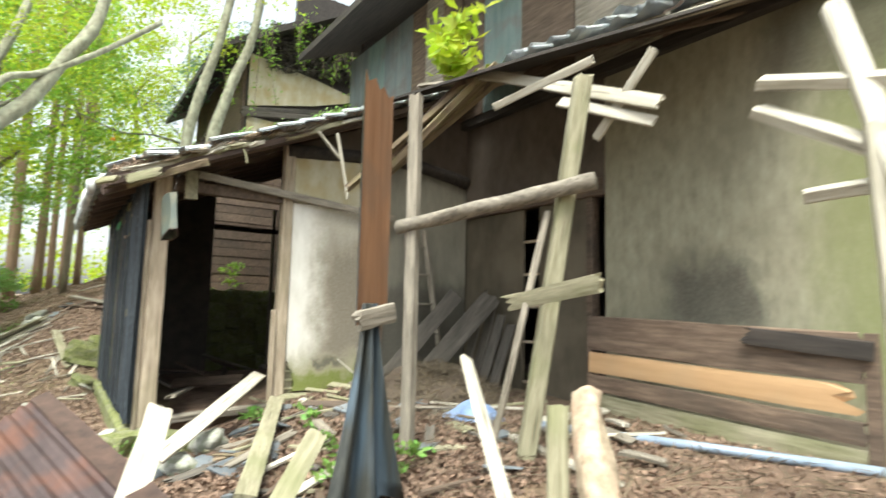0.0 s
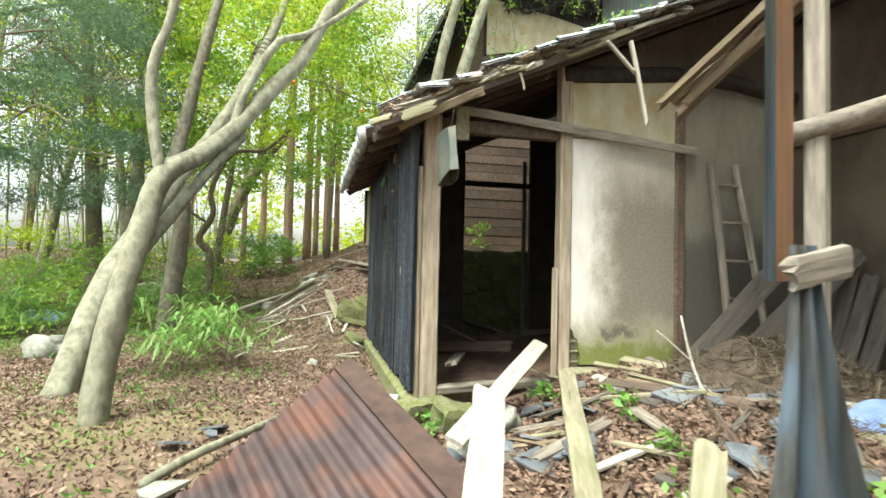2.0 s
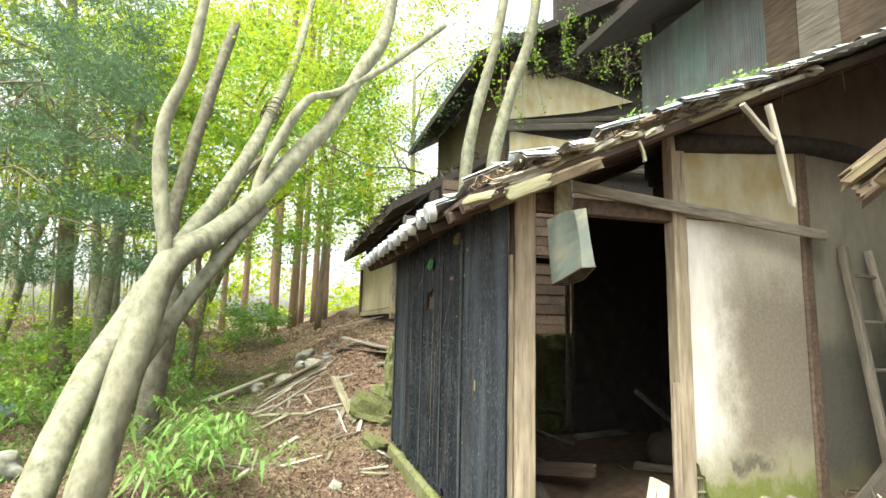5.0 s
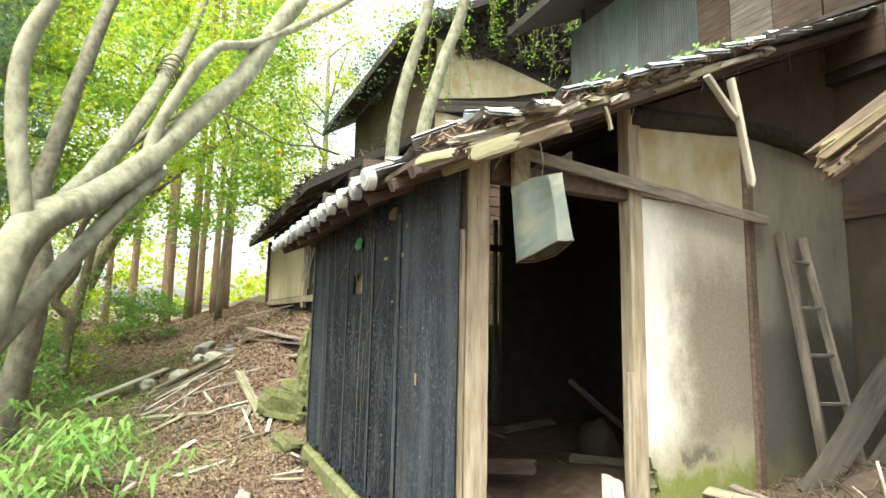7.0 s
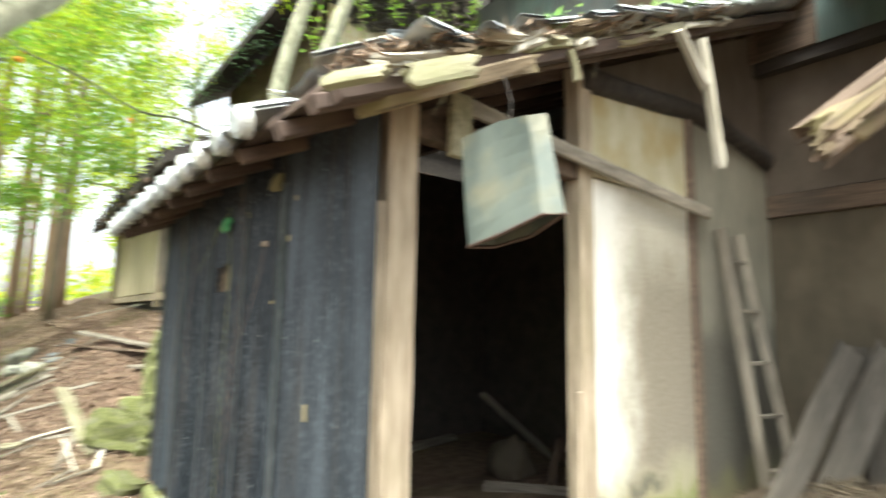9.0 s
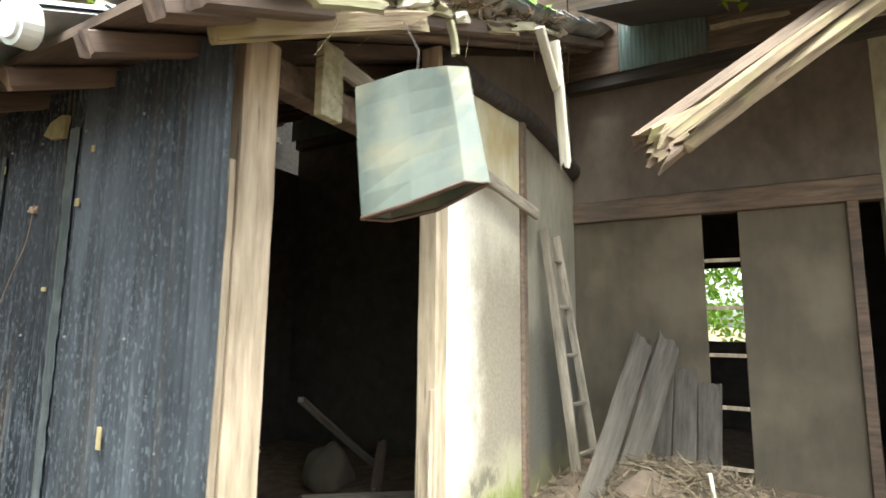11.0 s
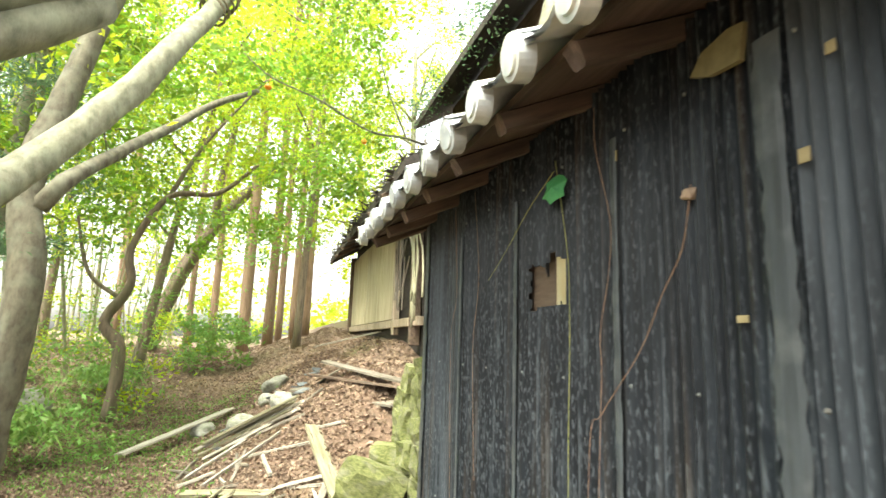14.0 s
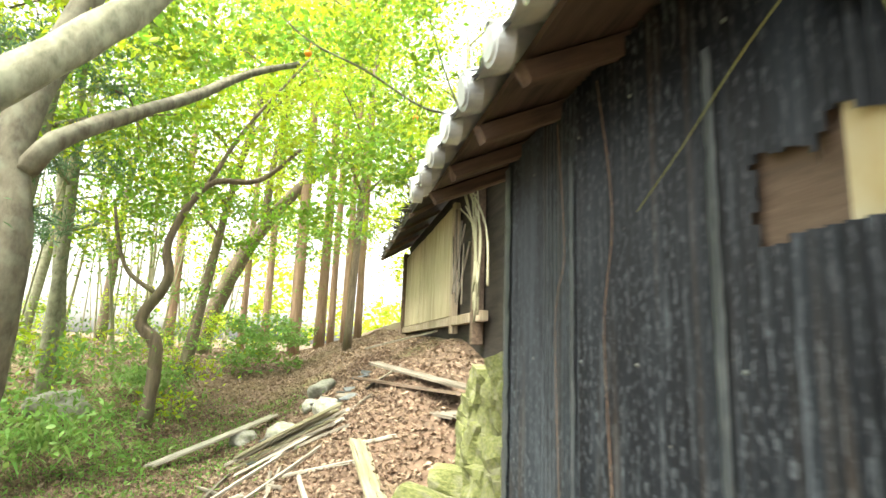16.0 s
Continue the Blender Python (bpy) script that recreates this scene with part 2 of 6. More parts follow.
def chipped_and_lit(m):
    """Adds worn dashes and chips of grey primer along a sheet's rib crests, where rib highlights are painted in too."""
    n, l = m.node_tree.nodes, m.node_tree.links
    bsdf = n["Principled BSDF"]
    col = bsdf.inputs["Base Color"].links[0].from_socket
    tc, sep = n.new("ShaderNodeTexCoord"), n.new("ShaderNodeSeparateXYZ")
    l.new(tc.outputs["Object"], sep.inputs[0])
    crest = n.new("ShaderNodeMapRange")
    crest.inputs[1].default_value, crest.inputs[2].default_value = 0.006, -0.01
    l.new(sep.outputs[1], crest.inputs[0])
    patch = n.new("ShaderNodeTexNoise")
    patch.inputs["Scale"].default_value, patch.inputs["Detail"].default_value = 2.6, 3
    patchy = n.new("ShaderNodeMapRange")
    patchy.inputs[1].default_value, patchy.inputs[2].default_value, patchy.inputs[3].default_value = 0.38, 0.62, 0.45
    l.new(tc.outputs["Object"], patch.inputs["Vector"])
    l.new(patch.outputs[0], patchy.inputs[0])
    both = n.new("ShaderNodeMath")
    both.operation = "MULTIPLY"
    l.new(crest.outputs[0], both.inputs[0])
    l.new(patchy.outputs[0], both.inputs[1])
    for scale, squash, lo, hi, colour, amount in ((120, 0.3, 0.52, 0.62, (0.085, 0.1, 0.115), 0.9), (48, 0.07, 0.54, 0.66, (0.06, 0.072, 0.083), 0.8), (14, 0.04, 0.55, 0.68, (0.055, 0.04, 0.026), 0.7), (90, 0.6, 0.72, 0.75, (0.22, 0.22, 0.19), 0.8)):
        mp, t, r, k, mx = (n.new("ShaderNode" + w) for w in ("Mapping", "TexNoise", "MapRange", "Math", "Mix"))
        mp.inputs["Scale"].default_value = (1, 1, squash)
        t.inputs["Scale"].default_value, t.inputs["Detail"].default_value = scale, 5
        r.inputs[1].default_value, r.inputs[2].default_value, r.inputs[4].default_value = lo, hi, amount
        k.operation = "MULTIPLY"
        mx.data_type = "RGBA"
        mx.inputs[7].default_value = (*colour, 1)
        l.new(tc.outputs["Object"], mp.inputs[0])
        l.new(mp.outputs[0], t.inputs["Vector"])
        l.new(t.outputs[0], r.inputs[0])
        l.new(r.outputs[0], k.inputs[0])
        l.new(both.outputs[0], k.inputs[1])
        l.new(k.outputs[0], mx.inputs[0])
        l.new(col, mx.inputs[6])
        col = mx.outputs[2]
    l.new(col, bsdf.inputs["Base Color"])
    bsdf.inputs["Specular IOR Level"].default_value = 0.22


# Lighter copy of BLACK_METAL: brighter light on the wall's ends painted in.
LIT_METAL = material("lit_sheet", (0.009, 0.0115, 0.015), (0.034, 0.042, 0.051), 34, (1, 1, 0.08), 0.45, 0.0, bump=0.35, stain=(0.08, 0.095, 0.112), stain_scale=6, stain_amount=0.5, stain_stretch=(1, 1, 0.12))
chipped_and_lit(BLACK_METAL)
chipped_and_lit(LIT_METAL)


def cracked(m, squash):
    """Adds thin dark drying cracks that run with the grain."""
    n, l = m.node_tree.nodes, m.node_tree.links
    bsdf = n["Principled BSDF"]
    col = bsdf.inputs["Base Color"].links[0].from_socket
    tc, mp, t, r, mx = (n.new("ShaderNode" + w) for w in ("TexCoord", "Mapping", "TexNoise", "MapRange", "Mix"))
    mp.inputs["Scale"].default_value = squash
    t.inputs["Scale"].default_value, t.inputs["Detail"].default_value = 55, 3
    r.inputs[1].default_value, r.inputs[2].default_value, r.inputs[4].default_value = 0.64, 0.7, 0.85
    mx.data_type = "RGBA"
    mx.inputs[7].default_value = (0.045, 0.032, 0.022, 1)
    l.new(tc.outputs["Object"], mp.inputs[0])
    l.new(mp.outputs[0], t.inputs["Vector"])
    l.new(t.outputs[0], r.inputs[0])
    l.new(r.outputs[0], mx.inputs[0])
    l.new(col, mx.inputs[6])
    l.new(mx.outputs[2], bsdf.inputs["Base Color"])


cracked(WOOD_POST, (1, 1, 0.035))
for wood in (WOOD_PALE, WOOD_GREY, WOOD_MOSSY, ROTTEN):
    cracked(wood, (0.04, 1, 1))


def patched(m, patches):
    """Adds stains and painted shade to a plaster: each patch is spans along axes with ragged borders, a colour and an
    amount.
    """
    nt = m.node_tree
    n, l = nt.nodes, nt.links
    bsdf = n["Principled BSDF"]
    col = bsdf.inputs["Base Color"].links[0].from_socket
    geo, sep = n.new("ShaderNodeNewGeometry"), n.new("ShaderNodeSeparateXYZ")
    l.new(geo.outputs["Position"], sep.inputs[0])

    def noise_at(scale, vscale):
        mp, t = n.new("ShaderNodeMapping"), n.new("ShaderNodeTexNoise")
        mp.inputs["Scale"].default_value = vscale
        t.inputs["Scale"].default_value, t.inputs["Detail"].default_value, t.inputs["Roughness"].default_value = scale, 10, 0.7
        l.new(geo.outputs["Position"], mp.inputs[0])
        l.new(mp.outputs[0], t.inputs["Vector"])
        return t.outputs[0]

    def calc(op, a, b):
        k = n.new("ShaderNodeMath")
        k.operation = op
        for i, v in enumerate((a, b)):
            if isinstance(v, (int, float)):
                k.inputs[i].default_value = v
            else:
                l.new(v, k.inputs[i])
        return k.outputs[0]

    def span(v, a, b):
        r = n.new("ShaderNodeMapRange")
        r.interpolation_type = "SMOOTHSTEP"
        r.inputs[1].default_value, r.inputs[2].default_value = a, b
        l.new(v, r.inputs[0])
        return r.outputs[0]

    ragged = calc("SUBTRACT", noise_at(5, (1, 1, 0.6)), 0.5)
    speck = calc("ADD", calc("MULTIPLY", span(noise_at(38, (1, 1, 1)), 0.35, 0.65), 0.18), 0.82)
    for spans, colour, amount in patches:
        fac = calc("MULTIPLY", speck, amount)
        for axis, a, b in spans:
            v = calc("ADD", sep.outputs["xyz".index(axis)], calc("MULTIPLY", ragged, 0.55))
            fac = calc("MULTIPLY", fac, span(v, a, b))
        x = n.new("ShaderNodeMix")
        x.data_type = "RGBA"
        x.inputs[7].default_value = (*colour, 1)
        l.new(fac, x.inputs[0])
        l.new(col, x.inputs[6])
        col = x.outputs[2]
    l.new(col, bsdf.inputs["Base Color"])
    return m


STAINED_SHADED = patched(material("stained_shaded_plaster", (0.6, 0.58, 0.52), (0.76, 0.74, 0.69), 9, (1, 1, 0.35), 0.9, bump=0.3), [
    # Grey-brown stain; shade over the panel's right part is painted in with it.
    ((("y", 2.18, 2.5),), (0.34, 0.31, 0.24), 0.85),
    ((("y", 2.28, 2.62), ("z", 0.5, 0.9), ("z", 2.35, 1.75)), (0.16, 0.135, 0.1), 0.9),
    ((("z", 0.9, 0.65),), (0.3, 0.28, 0.18), 0.9),
    ((("z", 0.82, 0.7), ("y", 2.3, 2.4), ("y", 2.85, 2.65), ("z", 0.62, 0.7)), (0.06, 0.055, 0.045), 0.8),
    ((("z", 0.68, 0.52),), (0.15, 0.18, 0.035), 1.0),
])
# Plaster darkened in colour for the porch corner's shade, smeared darker low down.
SHADED = patched(material("grimy_shaded_plaster", (0.15, 0.14, 0.11), (0.24, 0.225, 0.18), 6, (1, 1, 0.4), 0.9, bump=0.3), [
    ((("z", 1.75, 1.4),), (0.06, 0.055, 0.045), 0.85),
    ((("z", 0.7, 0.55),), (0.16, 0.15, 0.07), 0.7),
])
FRONT = patched(material("mud_wall", (0.2, 0.185, 0.13), (0.34, 0.32, 0.235), 11, (1, 1, 0.45), 0.92, bump=0.7, stain=(0.19, 0.17, 0.115), stain_scale=1.4), [
    ((("x", -2.95, -2.5), ("x", -1.75, -2.05), ("z", 1.0, 1.3), ("z", 2.0, 1.6)), (0.06, 0.055, 0.045), 0.9),
    ((("x", -1.75, -1.2), ("z", 0.5, 1.2)), (0.16, 0.18, 0.06), 0.75),
    ((("x", -2.0, -1.6), ("z", 2.8, 3.3)), (0.08, 0.07, 0.05), 0.8),
])


# ---- builders ----
def sstep(a, b, v):
    t = min(1.0, max(0.0, (v - a) / (b - a)))
    return t * t * (3 - 2 * t)


def ground_z(x, y):
    z = 0.05 + 1.32 * sstep(-1.6, 1.2, y) * sstep(-9.3, -12.5, x)
    z += 0.38 * sstep(0.9, 2.6, y) * sstep(-9.0, -6.0, x) * (1 - 0.6 * sstep(1.0, 5.0, x))
    z += 1.15 * sstep(-13, -26, x) * (1 - 0.6 * sstep(-1.6, 1.2, y))
    z += 0.55 * sstep(0.9, 2.2, y) * sstep(-12, -14, x)
    z += 0.5 * sstep(-3, -14, y) * sstep(-6, -16, x)
    z += 0.05 * noise.noise((x * 0.6, y * 0.6, 0)) + 0.03 * noise.noise((x * 2, y * 2, 5))
    return z


def mesh_from(bm, name):
    me = bpy.data.meshes.new(name)
    bm.to_mesh(me)
    bm.free()
    return me


def part(name, bm, mat, parent=None, label="", smooth=False, m=None):
    me = bm if isinstance(bm, bpy.types.Mesh) else mesh_from(bm, name)
    if not me.materials:
        me.materials.append(mat)
    if smooth:
        me.polygons.foreach_set("use_smooth", [True] * len(me.polygons))
    ob = new(name, me)
    if parent:
        ob.parent = parent
    if m is not None:
        ob.matrix_basis = m
    if label:
        tagged(ob, label)
    return ob


def thing(name, label, category, at=(0, 0, 0), group="", kind=""):
    e = new(name)
    e.empty_display_size = 0.2
    e.location = at
    return tagged(e, label, category, group, kind)


def box(bm, lo, hi, bevel=0.0):
    c = [(a + b) / 2 for a, b in zip(lo, hi)]
    s = [abs(b - a) for a, b in zip(lo, hi)]
    r = bmesh.ops.create_cube(bm, size=1, matrix=Matrix.Translation(c) @ Matrix.Diagonal((*s, 1)))
    if bevel:
        es = list({e for v in r["verts"] for e in v.link_edges})
        bmesh.ops.bevel(bm, geom=es, offset=bevel, segments=1, affect="EDGES")
    return bm


def worn_post(name, lo, hi, mat, parent, label="", seed=0):
    """An upright timber with slightly wandering, rounded edges."""
    bm = bmesh.new()
    rings = []
    c = 0.012
    for j in range(25):
        z = lo[2] + (hi[2] - lo[2]) * j / 24
        corners = ((lo[0] + c, lo[1]), (hi[0] - c, lo[1]), (hi[0], lo[1] + c), (hi[0], hi[1] - c), (hi[0] - c, hi[1]), (lo[0] + c, hi[1]), (lo[0], hi[1] - c), (lo[0], lo[1] + c))
        ring = []
        for i, (x, y) in enumerate(corners):
            w = 0.003 * noise.noise((z * 3, i * 3.1, seed)) + 0.003 * noise.noise((z * 21, i * 5.3, seed))
            ring.append(bm.verts.new((x + w, y + 0.004 * noise.noise((z * 4, i * 2.3, seed + 9)), z)))
        rings.append(ring)
    for a, b in zip(rings, rings[1:]):
        for i in range(8):
            bm.faces.new((a[i], a[(i + 1) % 8], b[(i + 1) % 8], b[i]))
    bm.faces.new(rings[0][::-1])
    bm.faces.new(rings[-1])
    return part(name, bm, mat, parent, label)


def boxed(name, lo, hi, mat, parent=None, bevel=0.006, label=""):
    return part(name, box(bmesh.new(), lo, hi, bevel), mat, parent, label)


def axis_matrix(p0, p1, roll=0.0):
    d = Vector(p1) - Vector(p0)
    return Matrix.Translation(p0) @ d.to_track_quat("X", "Z").to_matrix().to_4x4() @ Matrix.Rotation(radians(roll), 4, "X")


def board_bm(length, w, t, seed=0, jag=(0.0, 0.0), warp=0.01, cuts=5):
    """A worn board along x; its ends are broken to splinters by jag metres."""
    rng = random.Random(seed)
    bm = bmesh.new()
    rows = 6
    rings = []
    for i in range(cuts + 1):
        u = i / cuts
        ring = []
        for side in (1, -1):
            for k in range(rows):
                v = -0.5 + k / (rows - 1) if side > 0 else 0.5 - k / (rows - 1)
                x = u * length
                if i == 0:
                    x += jag[0] * rng.random()
                if i == cuts:
                    x -= jag[1] * rng.random()
                e = 1 + 0.06 * rng.uniform(-1, 1)
                ring.append(bm.verts.new((x, v * w * e, side * t / 2 * (1 if abs(v) < 0.49 else 0.75) + warp * math.sin(u * 3.1 + seed))))
        rings.append(ring)
    n = len(rings[0])
    for a, b in zip(rings, rings[1:]):
        for k in range(n):
            bm.faces.new((a[k], a[(k + 1) % n], b[(k + 1) % n], b[k]))
    for ring, flip in ((rings[0], True), (rings[-1], False)):
        for k in range(rows - 1):
            q = (ring[k], ring[k + 1], ring[n - 2 - k], ring[n - 1 - k])
            bm.faces.new(q if not flip else q[::-1])
    bmesh.ops.recalc_face_normals(bm, faces=bm.faces)
    return bm


SEED = [0]


def plank(name, p0, p1, w, t, mat, parent=None, roll=0.0, jag=(0.02, 0.02), label="", category="plank", group="", warp=0.006):
    SEED[0] += 1
    length = (Vector(p1) - Vector(p0)).length
    ob = part(name, board_bm(length, w, t, SEED[0], jag, warp), mat, parent, m=axis_matrix(p0, p1, roll))
    if label and not parent:
        tagged(ob, label, category, group)
    elif label:
        tagged(ob, label)
    return ob


def tube(bm, pts, radii, seg=10, rough=0.0, seed=0, cap=True):
    """A tapered tube along points, with an uneven skin."""
    pts = [Vector(p) for p in pts]
    rings = []
    ref = Vector((0.31, 0.9, 0.17))
    for i, p in enumerate(pts):
        d = (pts[min(i + 1, len(pts) - 1)] - pts[max(i - 1, 0)]).normalized()
        a = d.cross(ref).normalized()
        b = d.cross(a)
        ring = []
        for k in range(seg):
            ang = 2 * math.pi * k / seg
            q = a * math.cos(ang) + b * math.sin(ang)
            r = radii[i] * (1 + rough * noise.noise(p * 3 + q * 1.5 + Vector((seed, 0, 0))))
            ring.append(bm.verts.new(p + q * r))
        rings.append(ring)
    for r0, r1 in zip(rings, rings[1:]):
        for k in range(seg):
            bm.faces.new((r0[k], r0[(k + 1) % seg], r1[(k + 1) % seg], r1[k]))
    if cap:
        bm.faces.new(rings[0][::-1])
        bm.faces.new(rings[-1])
    return bm


def spline(pts, n=6):
    """Points along a smooth curve through pts."""
    pts = [Vector(p) for p in pts]
    out = []
    for i in range(len(pts) - 1):
        p0, p1, p2, p3 = pts[max(i - 1, 0)], pts[i], pts[i + 1], pts[min(i + 2, len(pts) - 1)]
        for k in range(n):
            t = k / n
            out.append(0.5 * ((2 * p1) + (p2 - p0) * t + (2 * p0 - 5 * p1 + 4 * p2 - p3) * t * t + (3 * p1 - p0 - 3 * p2 + p3) * t ** 3))
    out.append(pts[-1])
    return out


def limb(bm, pts, r0, r1, seg=10, n=5, rough=0.25, seed=0):
    c = spline(pts, n)
    k = len(c) - 1
    return tube(bm, c, [r0 + (r1 - r0) * i / k for i in range(k + 1)], seg, rough, seed)


def leaves_mesh(name, centres, size, rng, aspect=0.45, droop=0.2, fold=0.25):
    """One mesh of many small folded leaves, one at each centre, turned at random."""
    n = len(centres)
    c = np.asarray(centres)
    s = size * rng.uniform(0.55, 1.25, (n, 1))
    yaw = rng.uniform(0, 2 * math.pi, n)
    pit = rng.normal(-droop, 0.55, n)
    d = np.stack([np.cos(yaw) * np.cos(pit), np.sin(yaw) * np.cos(pit), np.sin(pit)], 1)
    r = rng.normal(size=(n, 3))
    side = np.cross(d, r)
    side /= np.linalg.norm(side, axis=1, keepdims=True) + 1e-9
    up = np.cross(side, d)
    v = np.stack([c - d * s * 0.5, c + side * s * aspect * 0.5 + up * s * fold * 0.3, c + d * s * 0.5, c - side * s * aspect * 0.5 + up * s * fold * 0.3], 1).reshape(-1, 3)
    base = np.arange(n)[:, None] * 4
    f = np.concatenate([base + np.array([[0, 1, 2]]), base + np.array([[0, 2, 3]])], 1).reshape(-1, 3)
    me = bpy.data.meshes.new(name)
    me.vertices.add(len(v))
    me.vertices.foreach_set("co", v.ravel())
    me.loops.add(f.size)
    me.loops.foreach_set("vertex_index", f.ravel().astype(np.int32))
    me.polygons.add(len(f))
    me.polygons.foreach_set("loop_start", np.arange(0, f.size, 3, dtype=np.int32))
    me.update(calc_edges=True)
    return me


def clumps(rng, places, per, radius, flat=0.55):
    """Leaf centres gathered in uneven flattened clouds round the places."""
    out = []
    for p in places:
        k = int(per * rng.uniform(0.5, 1.4))
        r = radius * rng.uniform(0.6, 1.3)
        q = rng.normal(size=(k, 3)) * np.array([r, r, r * flat]) * 0.55
        out.append(np.array(p) + q)
    return np.concatenate(out)


def corrugated(width, height, pitch=0.036, depth=0.0115, rows=10, seed=0, torn=0.0, hole=None):
    """A corrugated sheet in the xz plane, with ribs upright, its lower edge torn, and a torn hole (x, z, half width, half height)."""
    rng = random.Random(seed)
    cols = max(4, int(width / pitch * 4))
    bm = bmesh.new()
    grid = []
    for j in range(rows + 1):
        line = []
        for i in range(cols + 1):
            x = width * i / cols
            z = height * j / rows
            if j == 0 and torn:
                z += torn * abs(noise.noise((x * 6 + seed, 3.3, 0))) * 2
            y = depth * math.sin(2 * math.pi * x / pitch) + 0.006 * noise.noise((x * 2 + seed, z * 1.5, 0))
            line.append(bm.verts.new((x, y, z)))
        grid.append(line)
    for j in range(rows):
        for i in range(cols):
            if hole:
                cx, cz = width * (i + 0.5) / cols, height * (j + 0.5) / rows
                wob = 1 + 0.18 * noise.noise((cx * 9, cz * 38, 2))
                top = hole[3] * (1.0 + 0.5 * noise.noise((cx * 17, 4.4, 2)) - 0.8 * math.exp(-((cx - hole[0] - 0.005) / 0.018) ** 2))
                low = hole[3] * (1.05 + 0.3 * noise.noise((cx * 13, 9.4, 2)))
                if abs(cx - hole[0]) < hole[2] * wob and -low < cz - hole[1] < top:
                    continue
            bm.faces.new((grid[j][i], grid[j][i + 1], grid[j + 1][i + 1], grid[j + 1][i]))
    return bm


def stone_bm(seed, size=1.0):
    bm = bmesh.new()
    bmesh.ops.create_icosphere(bm, subdivisions=3, radius=0.5 * size)
    for v in bm.verts:
        p = v.co / (0.5 * size)
        k = max(abs(p.x), abs(p.y), abs(p.z))
        v.co *= 0.62 + 0.38 / k * 0.9
        v.co *= 1 + 0.45 * noise.noise(p * 1.3 + Vector((seed * 3.7, 0, 0))) + 0.12 * noise.noise(p * 3.5 + Vector((0, seed * 2.1, 0)))
    return bm


def ragged_strip(w, h, seed):
    """A thin upright strip with worn, wavering edges."""
    bm = bmesh.new()
    rows_ = []
    for j in range(49):
        z = h * j / 48
        e = [0.22 * w * noise.noise((z * 26, seed + i * 7.7, 0.5)) for i in range(2)]
        rows_.append([bm.verts.new(c) for c in ((-w / 2 + e[0], 0, z), (-w / 4, -0.003, z), (w / 4, -0.003, z), (w / 2 + e[1], 0, z))])
    for a, b in zip(rows_, rows_[1:]):
        for i in range(3):
            bm.faces.new((a[i], a[i + 1], b[i + 1], b[i]))
    return bm


# ---- ground ----
bm = bmesh.new()
xs = [-300, -120, -60] + [-44 + 0.9 * i for i in range(22)] + [-24 + 0.3 * i for i in range(94)] + [4.2 + 0.6 * i for i in range(10)] + [20, 60, 150, 300]
ys = [-300, -120, -60, -40, -30] + [-24 + 1.0 * i for i in range(18)] + [-6 + 0.25 * i for i in range(60)] + [9.5 + i for i in range(6)] + [25, 60, 150, 300]
grid = [[bm.verts.new((x, y, ground_z(x, y))) for x in xs] for y in ys]
for a, b in zip(grid, grid[1:]):
    for i in range(len(xs) - 1):
        bm.faces.new((a[i], a[i + 1], b[i + 1], b[i]))
ground = tagged(part("ground", bm, SOIL, smooth=True), "brown forest floor of leaf litter with patches of moss", "ground", kind="structure")

# ---- the shack ----
WX, WY = -5.57, 0.65
FAR = -9.05
HY = 4.45


def roof_z(y):
    return 2.31 + 0.445 * (y - 0.22)


def porch_roof_z(y):
    return 2.40 + 0.455 * (y - 0.22)


shack = thing("shed", "ruined lean-to shed clad in black corrugated sheet with a tiled roof", "shed", (-7.3, 2.5, 0))
shack.location = (0, 0, 0)
worn_post("corner_post", (WX - 0.11, 0.74, 0.15), (WX + 0.01, 0.885, 2.52), WOOD_POST, shack, "weathered pinkish timber post", seed=11)
worn_post("corner_batten", (WX - 0.05, 0.694, 0.15), (WX + 0.0, 0.738, 2.08), WOOD_POST, shack, seed=13)
boxed("corner_flashing", (WX - 0.03, 0.664, 0.24), (WX + 0.006, 0.692, 2.44), LIT_METAL, shack, 0.003, "blue-grey folded sheet edge")
worn_post("door_post", (WX - 0.11, 1.96, 0.3), (WX + 0.012, 2.07, 3.05), WOOD_POST, shack, "weathered pinkish timber post", seed=9)
worn_post("stud", (WX - 0.09, 3.115, 0.35), (WX + 0.015, 3.21, 3.05), WOOD_BROWN, shack, seed=4)
boxed("lintel", (WX - 0.1, 0.89, 2.39), (WX - 0.005, 1.955, 2.5), WOOD_BROWN, shack, 0.006)
plank("sill", (WX - 0.05, 0.89, 0.23), (WX - 0.05, 1.955, 0.28), 0.1, 0.07, WOOD_GREY, shack, 8, (0, 0))
part("beam", limb(bmesh.new(), [(WX - 0.02, 1.98, 2.98), (WX - 0.02, 2.7, 3.05), (WX - 0.02, 3.2, 3.1), (WX - 0.02, 3.8, 3.07), (WX - 0.02, 4.43, 2.98)], 0.075, 0.085, 10, 5, 0.2), WOOD_DARK, shack, "crooked dark log beam", True)
bm = bmesh.new()
outline = [(2.075, 0.74), (2.1, 0.72), (2.115, 0.66), (2.15, 0.64), (2.16, 0.55), (2.18, 0.5), (2.17, 0.42), (3.112, 0.42), (3.112, 2.42), (2.075, 2.42)]
lo, hi = ([bm.verts.new((x, y, z)) for y, z in outline] for x in (WX - 0.07, WX - 0.01))
bm.faces.new(lo[::-1])
bm.faces.new(hi)
for i in range(len(lo)):
    bm.faces.new((lo[i], lo[(i + 1) % len(lo)], hi[(i + 1) % len(lo)], hi[i]))
bmesh.ops.recalc_face_normals(bm, faces=bm.faces)
